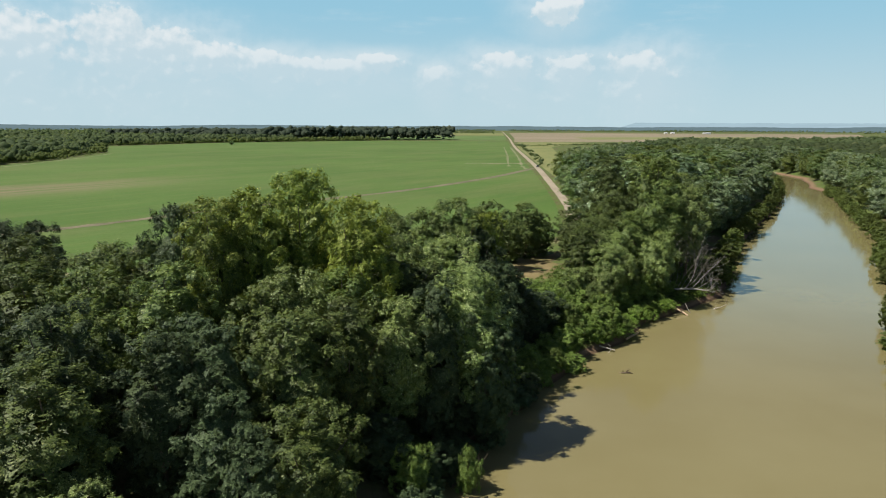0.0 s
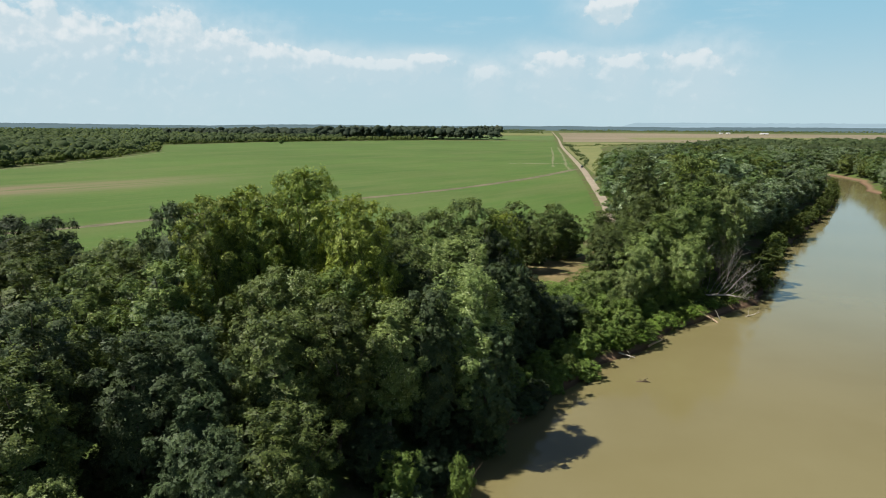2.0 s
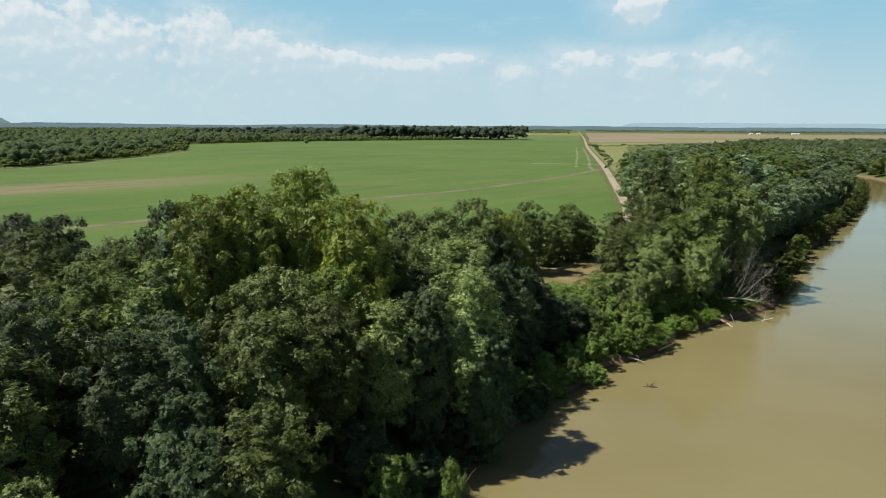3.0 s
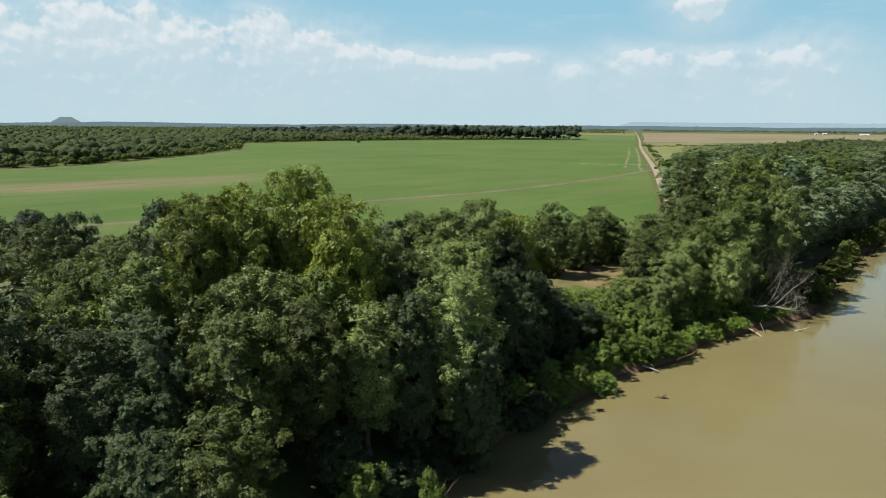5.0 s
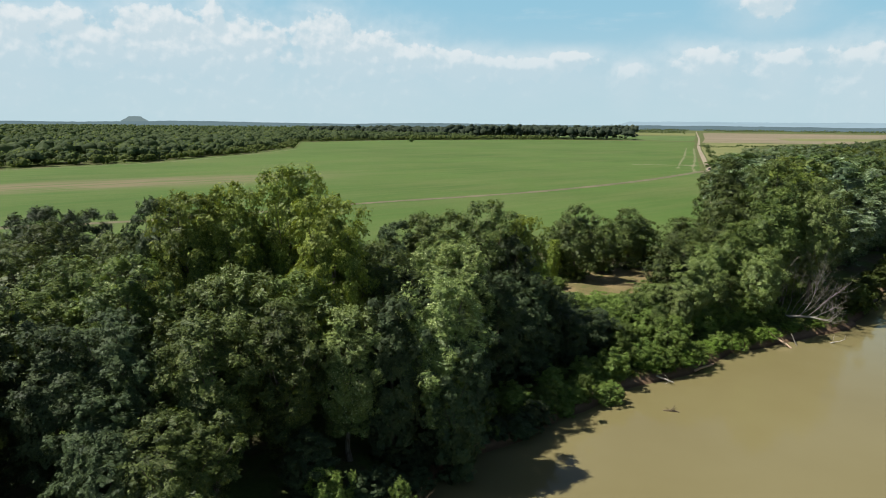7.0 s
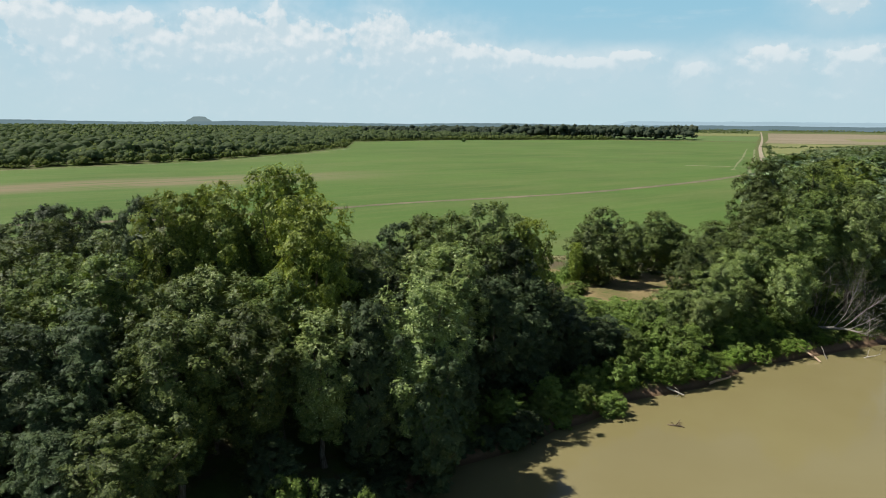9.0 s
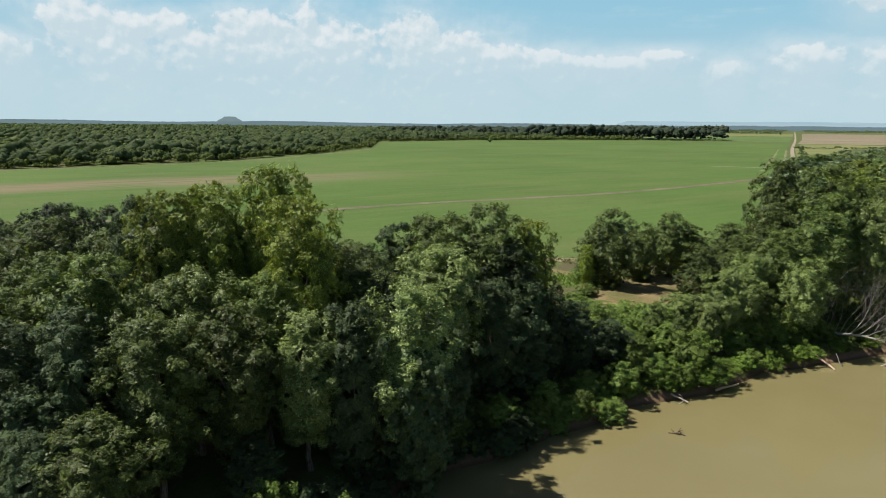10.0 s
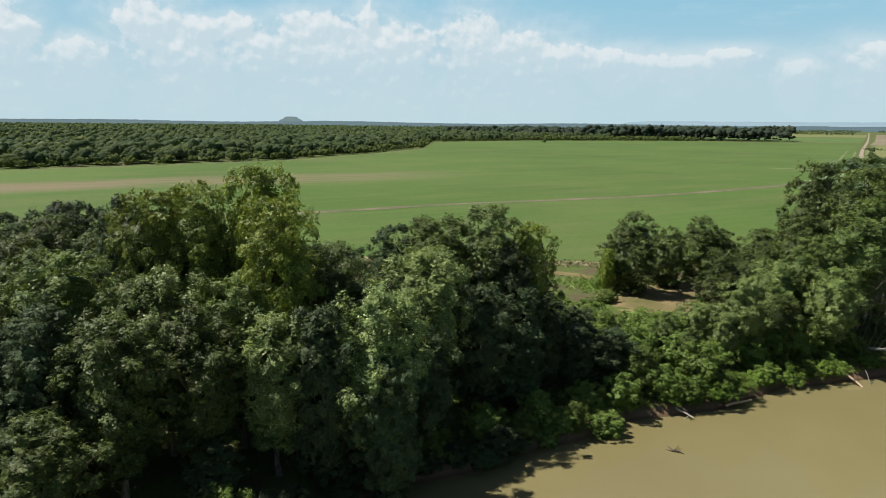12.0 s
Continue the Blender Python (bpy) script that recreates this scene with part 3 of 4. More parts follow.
NAMES = {
    "sycamore": ("tall sycamore with yellow-green sunlit leaves on the river bank", "sycamores"),
    "lime": ("tall sycamore with bright yellow-green sunlit leaves", "sycamores"),
    "silver": ("pale grey-green silver maple with feathery leaves", "silver maples"),
    "oak": ("dense green broadleaf tree in the riverside wood", "broadleaf trees"),
    "dark": ("dark bluish-green broadleaf tree with a rounded crown", "dark trees"),
    "bush": ("round green tree with leaves down to the ground beside the clearing", "clearing trees"),
    "shrub": ("bright green vine-covered shrub on the river bank", "bank shrubs"),
    "deep_shrub": ("dark green shrub in the shade under the riverside trees", "shade shrubs"),
    "grass": ("bright green mound of grass on the crumbling mud bank", "grass mounds"),
}


def tree(kind, x, y, top, radius=None, squash=1.0, pick=None):
    base = kind.replace("mid_", "").replace("far_", "")
    z = float(ground_height(np.array([[x, y]]))[0]) - 0.15
    z = max(z, -0.4)
    rng = random.Random(round(x * 37 + y * 91))
    trunk, crown = MESHES[kind][rng.randrange(len(MESHES[kind])) if pick is None else pick % len(MESHES[kind])]
    h = (top - z) / 20.0
    own = {"sycamore": 5.2, "lime": 5.2, "silver": 4.8, "oak": 4.8, "dark": 5.2, "bush": 5.2, "shrub": 7.5, "deep_shrub": 7.5, "grass": 7.5}[base]
    s = radius / own if radius else h * squash
    word = {"shrub": "shrub", "deep_shrub": "shrub", "grass": "grass_mound"}.get(base, "tree")
    thing = new(word)
    thing.empty_display_size = 0.5
    thing.matrix_world = pose(x, y, z, 0, 0, rng.uniform(0, 360)) @ Matrix.Diagonal((s, s, h, 1))
    label, group = NAMES[base]
    tagged(thing, label, word.replace("_", " "), group)
    for name, me in ((("tuft", crown),) if base == "grass" else (("trunk", trunk), ("crown", crown))):
        new(name, me).parent = thing
    return thing


def stand(name, rows, label):
    """A stand of far trees, too many to count, joined into one object: kind, x, y, height of the top, breadth."""
    mats = list(dict.fromkeys(MESHES[row[0]][0][1].materials[0] for row in rows))
    v, f, slots = [], [], []
    base = 0
    for kind, x, y, top, squash in rows:
        r = random.Random(round(x * 37 + y * 91))
        me = MESHES[kind][r.randrange(len(MESHES[kind]))][1]
        co, idx = np.empty(len(me.vertices) * 3, np.float32), np.empty(len(me.loops), np.int32)
        me.vertices.foreach_get("co", co), me.loops.foreach_get("vertex_index", idx)
        z = float(ground_height(np.array([[x, y]]))[0]) - 0.15
        h, a = (top - z) / 20.0, r.uniform(0, 2 * math.pi)
        turn = np.array([[math.cos(a), math.sin(a), 0], [-math.sin(a), math.cos(a), 0], [0, 0, 1]])
        co = (co.reshape(-1, 3) @ turn) * (h * squash, h * squash, h) + (x, y, z)
        v.append(co), f.append(idx.reshape(-1, 3) + base)
        slots.append(np.full(len(idx) // 3, mats.index(me.materials[0]), np.int32))
        base += len(co)
    me = mesh_of(name, np.vstack(v), np.vstack(f), mats[0])
    for m in mats[1:]:
        me.materials.append(m)
    me.polygons.foreach_set("material_index", np.concatenate(slots))
    return tagged(new(name, me), label, "woods", kind="stuff")


# the wood on the near bank, tree by tree: kind, x, y, height of the top, crown radius
# many bank-side trees are the dark kind, so leaf colour deepens the shade there
NEAR = [
    ("sycamore", -17.6, 89, 32.8, 5.2), ("lime", -10.0, 82.5, 30.0, 5.0), ("sycamore", -22.6, 83.5, 30.8, 5.0), ("sycamore", -26.4, 80.5, 30.0, 4.9),
    ("dark", -31, 81, 29.2, 4.4), ("oak", -8.5, 112, 24.6, 5.0), ("dark", -11.5, 108, 23.6, 4.4), ("oak", 2.2, 112, 26.9, 5.4), ("oak", -3.2, 110, 25.4, 5.2), ("dark", 5.8, 109.5, 22.0, 4.4),
    ("lime", 6.8, 115, 24.4, 3.8), ("silver", 0.6, 96, 23.6, 5.4), ("silver", 3, 82, 22.0, 5.0), ("oak", -28, 71, 24.2, 5.0),
    ("silver", -16, 72.5, 23.8, 4.6), ("oak", -11.4, 78, 22.4, 4.6), ("silver", -5.2, 76, 19.8, 4.4), ("dark", -1, 78, 20.4, 4.2),
    ("oak", -6.2, 88, 24.4, 4.8), ("oak", -36, 65, 21.6, 4.8), ("dark", -24.4, 58, 20.6, 4.4), ("dark", -20.8, 61, 20.6, 4.2),
    ("oak", -14, 65, 20.8, 4.6), ("oak", -18, 70, 22.4, 4.4), ("oak", -10, 71, 20.8, 4.4), ("oak", -11, 55.4, 15.8, 3.8),
    ("dark", -19, 56, 16.4, 3.6), ("dark", -15.5, 53.5, 14.2, 3.0), ("dark", -33, 57.5, 23.4, 5.0), ("oak", -30.2, 50, 21.0, 5.0),
    ("dark", 5.5, 80, 15.4, 3.6), ("dark", -64, 98, 24.9, 5.6), ("dark", -58, 92, 25.8, 5.6), ("dark", -70, 90, 23.5, 5.4),
    ("oak", -46, 76, 23.4, 5.2), ("oak", -52, 70, 22.6, 5.2), ("oak", -41, 86, 24.0, 5.0), ("oak", -38, 74, 23.2, 4.8),
    ("oak", -55, 83, 22.6, 5.2), ("oak", -48, 94, 21.4, 5.0), ("dark", -43, 60, 21.6, 5.2), ("dark", -40, 50, 21.4, 5.0),
    ("dark", -24, 65, 20.6, 4.4), ("dark", -6, 68, 9.0, 3.0), ("dark", -1, 88, 19.6, 4.2), ("dark", 6, 101, 18.5, 4.4), ("dark", 9, 107, 17.5, 3.8),
    ("dark", -22, 96, 24.0, 5.0), ("oak", -32, 92, 23.0, 5.2), ("oak", -14, 98, 22.5, 4.8), ("oak", -3, 104, 22.0, 4.6), ("silver", -25.6, 45.6, 13.6, 3.0),
    ("oak", -52, 86, 24.6, 5.0), ("oak", -68, 86, 23.0, 5.2), ("dark", -61, 104, 24.0, 5.2), ("oak", -63, 76, 22, 5.2), ("oak", -74, 80, 22, 5.2), ("oak", -62, 64, 21, 5.2),
    ("oak", -52, 52, 21, 5.2), ("dark", -36, 40, 19, 4.8), ("oak", -48, 38, 20, 5), ("oak", -78, 100, 21, 5.2), ("dark", -4, 93, 20, 4.2),
    ("oak", -21, 86, 25.5, 4.6), ("oak", -36, 84, 24.5, 4.6), ("dark", 4, 90, 16.0, 3.8), ("dark", 14.4, 113, 11.4, 3.4), ("dark", 9.5, 104.5, 11.0, 3.4), ("dark", 18, 119, 10, 3.4), ("dark", 12, 120, 12, 3.8), ("dark", 11, 110, 16, 3.4), ("oak", -12, 92, 23.5, 4.4),
]
NEAR.append(("shrub", 2.8, 69.2, 5.2, 1.5))
NEAR.append(("lime", 6.6, 163, 13.4, 1.7))
for row in NEAR:
    tree(*row)

# the bank beside the clearing
for row in [
    ("bush", 11.0, 166, 20.8, 5.4), ("bush", 7.0, 168, 17.0, 3.8), ("bush", 21.5, 183, 18.6, 5.8), ("bush", 26, 187, 15.5, 4.0), ("bush", 14, 178, 15, 3.6), ("bush", 16.6, 175, 17.0, 3.8),
    ("silver", 33.6, 138, 15.2, 4.0), ("oak", 29.7, 145, 17.8, 4.4), ("oak", 50, 160, 26.0, 6.0), ("silver", 57, 163, 25.0, 5.0), ("oak", 38.6, 143, 12.0, 3.2),
    ("silver", 46, 147, 16.4, 4.0), ("oak", 50, 166, 31.0, 6.0), ("oak", 43, 182, 31.0, 6.4), ("oak", 39.5, 178, 18.0, 4.6),
    ("oak", 43, 155, 20.0, 5.0), ("silver", 37, 150, 16.0, 4.2), ("oak", 35, 161, 17.5, 4.6), ("oak", 41, 168, 23.0, 5.0), ("oak", 60, 174, 27.0, 6.0),
    ("silver", 63.5, 180, 22.0, 5.0), ("oak", 33, 171, 15.0, 4.0), ("oak", 52, 160, 18.0, 4.0), ("oak", 34, 183, 17.0, 4.4), ("sycamore", 56, 186, 29.0, 6.0),
    ("silver", 27, 138, 10.5, 3.2), ("oak", 23.5, 129.5, 10.4, 2.2), ("oak", 27.6, 126.4, 9.6, 1.9), ("silver", 31.5, 133.5, 10.6, 2.2),
]:
    tree(*row)

rng = np.random.default_rng(5)
# low vines and shrubs along the near bank
for x, y, top, r in [(21, 113, 5.9, 2.6), (17, 109, 5.5, 2.4), (25, 119, 6.0, 2.8), (22, 119, 8.2, 3.2),
                     (29, 124, 8.2, 3.4), (26, 127, 8.5, 3.6), (30, 131, 6.6, 3.0), (33, 124, 4.4, 2.2), (29, 119.5, 4.2, 2.0), (20, 124, 9.5, 3.4),
                     (24, 133, 9.0, 3.4), (21, 130, 9.0, 3.6), (35, 136.5, 6.2, 2.8), (42, 144, 5.6, 2.6), (45, 147, 5.0, 2.4), (38, 132.5, 4.0, 2.0), (36.2, 134.5, 3.6, 1.9), (39.5, 138.2, 3.6, 1.9), (42.2, 141, 3.4, 1.8), (45, 144.2, 3.6, 1.9), (40.5, 143, 8.2, 2.6), (44.5, 147.5, 8.0, 2.6), (37.5, 139.5, 7.6, 2.6), (48.5, 150.5, 5.5, 2.2),
                     (18, 136, 8.0, 3.4), (14, 128, 10, 3.8), (13, 102, 6, 2.4), (9, 95, 6, 2.6), (5.5, 88, 6, 2.4),
                     (-3, 66, 7, 2.2), (23, 141, 7.5, 3.2), (17, 145, 6.5, 3.0), (29, 149, 8, 3.2), (10, 138, 7.5, 3.6), (7, 148, 6.5, 3.0), (4, 128, 10, 4.0),
                     (2, 140, 9, 3.6), (8, 156.5, 6.4, 2.4), (20, 147.5, 5.8, 2.2), (26.5, 155, 7.5, 2.6), (5, 168, 7.4, 2.2), (3, 172, 6.2, 1.8)]:
    short = max(0.0, 0.45 * r + 0.3 - float(bank_distance([(x, y)])[0]))
    tree("shrub", x - 0.83 * short, y + 0.55 * short, top, r)
for x, y, top, r in [(31.6, 122.6, 3.5, 2.2), (33.8, 126.8, 3.9, 2.7), (36.6, 131.4, 3.4, 2.0), (26.6, 118.4, 3.5, 2.2), (21.2, 114.6, 3.4, 2.2), (18.2, 108.3, 3.4, 2.2),
                     (29.2, 120.2, 2.6, 1.6), (43.0, 138.2, 3.0, 1.8), (47.2, 142.2, 3.0, 1.8), (51.5, 147.6, 2.8, 2.0), (56.6, 152.6, 2.6, 2.0), (15.0, 104.4, 3.2, 2.2), (11.4, 97.8, 3.2, 2.2), (40.6, 135.6, 3.4, 2.0), (45.0, 140.0, 3.4, 2.0)]:
    tree("grass", x, y, top, r)

q = np.random.default_rng(12)
run = np.r_[0, np.cumsum(np.hypot(*np.diff(LEFT_BANK, axis=0).T))]
for dist in np.arange(0, run[-1], 1.7):
    x, y = (float(np.interp(dist, run, LEFT_BANK[:, a])) for a in (0, 1))
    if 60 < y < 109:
        # below y = 97 the dark-leaved kind paints the deep shade under the trees
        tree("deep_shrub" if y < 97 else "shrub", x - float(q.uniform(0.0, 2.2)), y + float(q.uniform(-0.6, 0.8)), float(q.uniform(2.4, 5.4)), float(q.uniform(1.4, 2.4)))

# growth along the water's edge further on
for line, lo, hi, step, seed in ((LEFT_BANK, 150, 470, 4.2, 1), (RIGHT_BANK, 70, 400, 3.6, 2)):
    q = np.random.default_rng(seed)
    run = np.r_[0, np.cumsum(np.hypot(*np.diff(line, axis=0).T))]
    for dist in np.arange(0, run[-1], step):
        x, y = (float(np.interp(dist, run, line[:, a])) for a in (0, 1))
        if lo < y < hi and q.random() < 0.86 and not 146 < y < 163:
            away = q.uniform(0.6, 3.0) * -1 if seed == 1 else q.uniform(-0.4, 2.0)
            tree("mid_shrub", x + away, y - away * 0.5, float(q.uniform(3.5, 7.5)), float(q.uniform(2.0, 3.4)))


def in_sight(p):
    """Leaves out far ground that lies well outside the walk's view."""
    return (p[:, 0] < 0.68 * p[:, 1] + 30) & (p[:, 0] > -1.75 * p[:, 1] - 20)


def scatter(poly, step, seed, jitter=0.42):
    poly = np.array(poly, float)
    r = np.random.default_rng(seed)
    lo, hi = poly.min(0), poly.max(0)
    gx, gy = np.meshgrid(np.arange(lo[0], hi[0], step), np.arange(lo[1], hi[1], step))
    p = np.c_[gx.ravel(), gy.ravel()] + r.uniform(-jitter, jitter, (gx.size, 2)) * step
    return p[inside(poly, p) & in_sight(p)]


# wood between the road and the river
WEDGE = [(46, 186), (52, 186), (68, 184), (80, 199), (106, 252), (155, 335), (200, 425), (226, 490), (232, 560), (215, 640), (195, 690), (150, 640), (106, 565), (80, 490), (66, 400), (59, 300), (50, 240)]
pts = scatter(WEDGE, 9.6, 3)
d = bank_distance(pts)
pts, d = pts[d > 7.5], d[d > 7.5]
canopy = []
for (x, y), e in zip(pts, d):
    if y < 700:
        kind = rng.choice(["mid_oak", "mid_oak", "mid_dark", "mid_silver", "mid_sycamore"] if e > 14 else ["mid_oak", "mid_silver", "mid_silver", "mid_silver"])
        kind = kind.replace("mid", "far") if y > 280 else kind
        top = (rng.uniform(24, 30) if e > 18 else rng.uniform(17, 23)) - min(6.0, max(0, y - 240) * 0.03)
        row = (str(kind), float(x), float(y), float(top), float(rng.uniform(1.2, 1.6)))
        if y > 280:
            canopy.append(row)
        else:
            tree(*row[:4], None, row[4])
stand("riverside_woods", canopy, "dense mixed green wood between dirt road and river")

# far bank of the river
RIGHT_WOOD = [(60, 20), (61, 55), (67, 85), (80, 115), (100, 150), (123, 190), (144, 226), (161.5, 262), (186, 315), (209, 367), (238, 446), (262, 510),
              (274, 560), (268, 630), (250, 715), (600, 900), (600, 500), (300, 200), (140, 60)]
pts = scatter(RIGHT_WOOD, 9.4, 4)
d = bank_distance(pts)
pts, d = pts[d > 6], d[d > 6]
near_right = (d < 30) & (pts[:, 1] < 720) & (pts[:, 1] > 70)
canopy = []
for (x, y), e in zip(pts[near_right], d[near_right]):
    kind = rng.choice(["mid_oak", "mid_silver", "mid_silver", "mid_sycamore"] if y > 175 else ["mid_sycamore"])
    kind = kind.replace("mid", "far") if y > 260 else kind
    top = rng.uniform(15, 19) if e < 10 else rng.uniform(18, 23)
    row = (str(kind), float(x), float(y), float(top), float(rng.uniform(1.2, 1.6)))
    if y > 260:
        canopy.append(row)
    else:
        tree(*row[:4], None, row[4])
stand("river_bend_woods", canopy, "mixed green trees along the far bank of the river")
right_far = pts[~near_right]


def woods(name, places, tops, label, per=26, radius=4.6, leaf=2.4, seed=1, kind="far", lumps=6):
    """A distant stand of trees: every crown a heap of uneven boughs, ragged with leaf sprays; one object of many."""
    r = np.random.default_rng(seed)
    n = len(places)
    tops = np.asarray(tops, float)
    rad = radius * r.uniform(0.65, 1.4, n)
    tall = (tops - LAND) / 2
    heart = np.c_[places, LAND + tall * 0.95]
    g = np.repeat(np.arange(n), lumps)
    lead = np.tile(np.arange(lumps) == 0, n)[:, None]
    way = np.where(lead, (0, 0, 1), unit(r.normal(size=(len(g), 3)) * np.array([1, 1, 0.7]) + np.array([0, 0, 0.25])))
    size = np.where(lead[:, 0], 0.72, r.uniform(0.26, 0.60, len(g))) * np.minimum(rad, tall)[g]
    reach = np.c_[rad, rad, tall][g] - size[:, None] * np.array([0.8, 0.8, 1.0])
    c = heart[g] + way * np.maximum(reach, 0)
    ang = np.arange(6) * math.pi / 3
    rings = [np.c_[q * np.cos(ang + e), q * np.sin(ang + e), np.full(6, z)] for q, z, e in ((0.92, -0.45, 0), (0.90, 0.42, 0.5))]
    bough = np.vstack(rings + [np.array([[0, 0, 1.0]])])
    m = len(bough)
    at = bough[None] * r.uniform(0.72, 1.12, (len(g), m, 1)) * size[:, None, None] * np.array([1.15, 1.15, 0.9]) + c[:, None]
    tri = [(b, (b + 1) % 6, 6 + b) for b in range(6)] + [((b + 1) % 6, 6 + (b + 1) % 6, 6 + b) for b in range(6)] + [(6 + b, 6 + (b + 1) % 6, 12) for b in range(6)]
    heaps = (at.reshape(-1, 3), (np.array(tri)[None] + (np.arange(len(g)) * m)[:, None, None]).reshape(-1, 3))
    k = np.repeat(np.arange(len(g)), max(1, per // lumps))
    out = unit(r.normal(size=(len(k), 3)) + way[k] * 0.8 + np.array([0, 0, 0.3]))
    tips = c[k] + out * (size[k] * r.uniform(0.88, 1.12, len(k)))[:, None]
    v, f = joined([heaps, leaves(r, tips, out, leaf * 1.2, leaf, 0.2, 0.25)])
    me = mesh_of(name, v, f, LEAF[kind])
    me.polygons.foreach_set("use_smooth", np.ones(len(me.polygons), bool))
    return tagged(new(name, me), label, "woods", kind="stuff")


r2 = np.random.default_rng(8)
woods("far_bank_woods", right_far, r2.uniform(17, 23, len(right_far)), "dense green wood across the river", 20, 7.4, 1.4, 3, "far", 5)

LEFT_WOOD = [(-430, 314), (-394, 404), (-362, 513), (-376, 695), (-398, 832), (-526, 1110), (-426, 1342), (-300, 1480), (-420, 1900), (-1300, 1900), (-1500, 1300), (-1300, 500), (-900, 260), (-640, 250)]
p = scatter(LEFT_WOOD, 11.5, 6, 0.6)
edge = line_distance(np.array(LEFT_WOOD[:8], float), p)
front = edge < 45
scrub = edge < 16
woods("edge_scrub", p[scrub], r2.uniform(8, 13, scrub.sum()), "light green scrub along the edge of the field", 110, 5.6, 0.9, 14, "far_scrub", 13)
front &= ~scrub
woods("field_edge_woods", p[front], r2.uniform(11, 19, front.sum()), "rough green wood along the field's edge", 120, 8.2, 1.1, 4, "far", 14)
keep = ~front & ~scrub & (r2.random(len(p)) < np.interp(edge, [45, 450], [0.75, 0.18]))
woods("bottomland_woods", p[keep], r2.uniform(13, 22, keep.sum()), "wide flat wood behind the green field", 9, 11.0, 2.0, 5, "far", 3)
BELT = [(-430, 1480), (-200, 1575), (22, 1650), (30, 1800), (-500, 2000), (-900, 1900)]
p = scatter(BELT, 15, 7, 0.6)
swell = np.array([noise.noise((x / 90, y / 90, 2.0)) + 0.6 * noise.noise((x / 30, y / 60, 5.0)) for x, y in p])
woods("tree_belt", p, np.interp(p[:, 0], [-520, -250], [25, 32]) + swell * 8 + r2.uniform(-4, 4, len(p)), "dark belt of tall trees beyond the field", 8, 10.0, 2.0, 6, "far_dark", 4)

EDGE = [(-440, 1350), (-420, 1340), (-200, 1530), (-135, 1560), (-135, 1590), (-220, 1570), (-440, 1400)]
p = scatter(EDGE, 9, 17)
woods("far_edge_woods", p, r2.uniform(9, 15, len(p)), "light green scrub along the far field edge", 20, 5.4, 1.6, 16, "far_scrub", 5)

# hedges and woods out to the horizon
far = []
for i in range(40):
    y = 1900 + 2900 * (i / 40) ** 1.0
    x0 = r2.uniform(-1.1, 0.9) * y
    n = int(r2.uniform(20, 60))
    far.append(np.c_[x0 + np.linspace(0, n * 11, n), y + np.linspace(0, r2.uniform(-80, 80), n) + r2.normal(scale=8, size=n)])
for y in (2450, 2800, 3150, 3500, 3850, 4200, 4500, 4700):
    x = np.arange(-0.95 * y, 0.85 * y, 15.0)
    gap = np.array([noise.noise((q / 260, y / 90, 7.0)) for q in x])
    far.append(np.c_[x, y + 60 * np.sin(x / 700 + y) + r2.normal(scale=10, size=len(x))][gap > -0.12])
p = np.vstack(far)
p = p[(np.hypot(*p.T) < 4740) & in_sight(p)]
hole = inside(np.array([(130, 1400), (700, 1540), (1180, 1880), (1850, 3150), (330, 3300), (230, 2300)], float), p) | (np.abs(p[:, 0] - (170 + (p[:, 1] - 1850) * 0.075)) < 40)
p = p[~hole]
woods("distant_hedges", p, r2.uniform(10, 17, len(p)), "distant hedgerows and woods on the plain", 4, 8.5, 3.0, 9, "far", 2)
LEFT_PLAIN = [(-1320, 520), (-1500, 1300), (-1300, 1930), (-430, 1960), (-700, 3000), (-2600, 3000), (-3700, 2200), (-1700, 950)]
p = scatter(LEFT_PLAIN, 40, 19, 0.6)
woods("left_plain_woods", p, r2.uniform(13, 20, len(p)), "wide hazy wood beyond the bottomland", 2, 24, 4.0, 19, "far", 2)
RIGHT_PLAIN = [(300, 940), (600, 900), (620, 480), (900, 500), (2600, 1500), (2900, 2600), (1900, 2300), (1250, 1800), (760, 1450), (420, 1350), (240, 1000)]
p = scatter(RIGHT_PLAIN, 22, 11)
p = p[bank_distance(p) > 5]
woods("right_plain_woods", p, r2.uniform(14, 20, len(p)), "wide wood beyond the river bend", 12, 11, 2.6, 10, "far", 6)


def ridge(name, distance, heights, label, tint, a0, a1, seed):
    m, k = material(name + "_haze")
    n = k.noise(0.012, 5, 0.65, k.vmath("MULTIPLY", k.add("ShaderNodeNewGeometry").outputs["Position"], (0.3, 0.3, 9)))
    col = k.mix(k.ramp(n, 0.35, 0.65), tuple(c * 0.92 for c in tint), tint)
    # takes no sunlight: the haze tint is the ridge's own glow
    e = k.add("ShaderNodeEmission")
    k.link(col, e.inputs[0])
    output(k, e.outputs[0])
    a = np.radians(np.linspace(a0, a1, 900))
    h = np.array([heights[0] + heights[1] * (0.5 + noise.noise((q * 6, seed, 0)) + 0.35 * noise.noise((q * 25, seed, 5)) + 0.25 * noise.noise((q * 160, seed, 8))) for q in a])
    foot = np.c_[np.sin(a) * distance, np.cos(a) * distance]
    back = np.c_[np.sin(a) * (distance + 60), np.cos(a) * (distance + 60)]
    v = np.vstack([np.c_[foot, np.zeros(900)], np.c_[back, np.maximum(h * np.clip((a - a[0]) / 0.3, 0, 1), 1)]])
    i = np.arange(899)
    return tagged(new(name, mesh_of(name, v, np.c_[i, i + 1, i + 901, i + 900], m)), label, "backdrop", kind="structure")


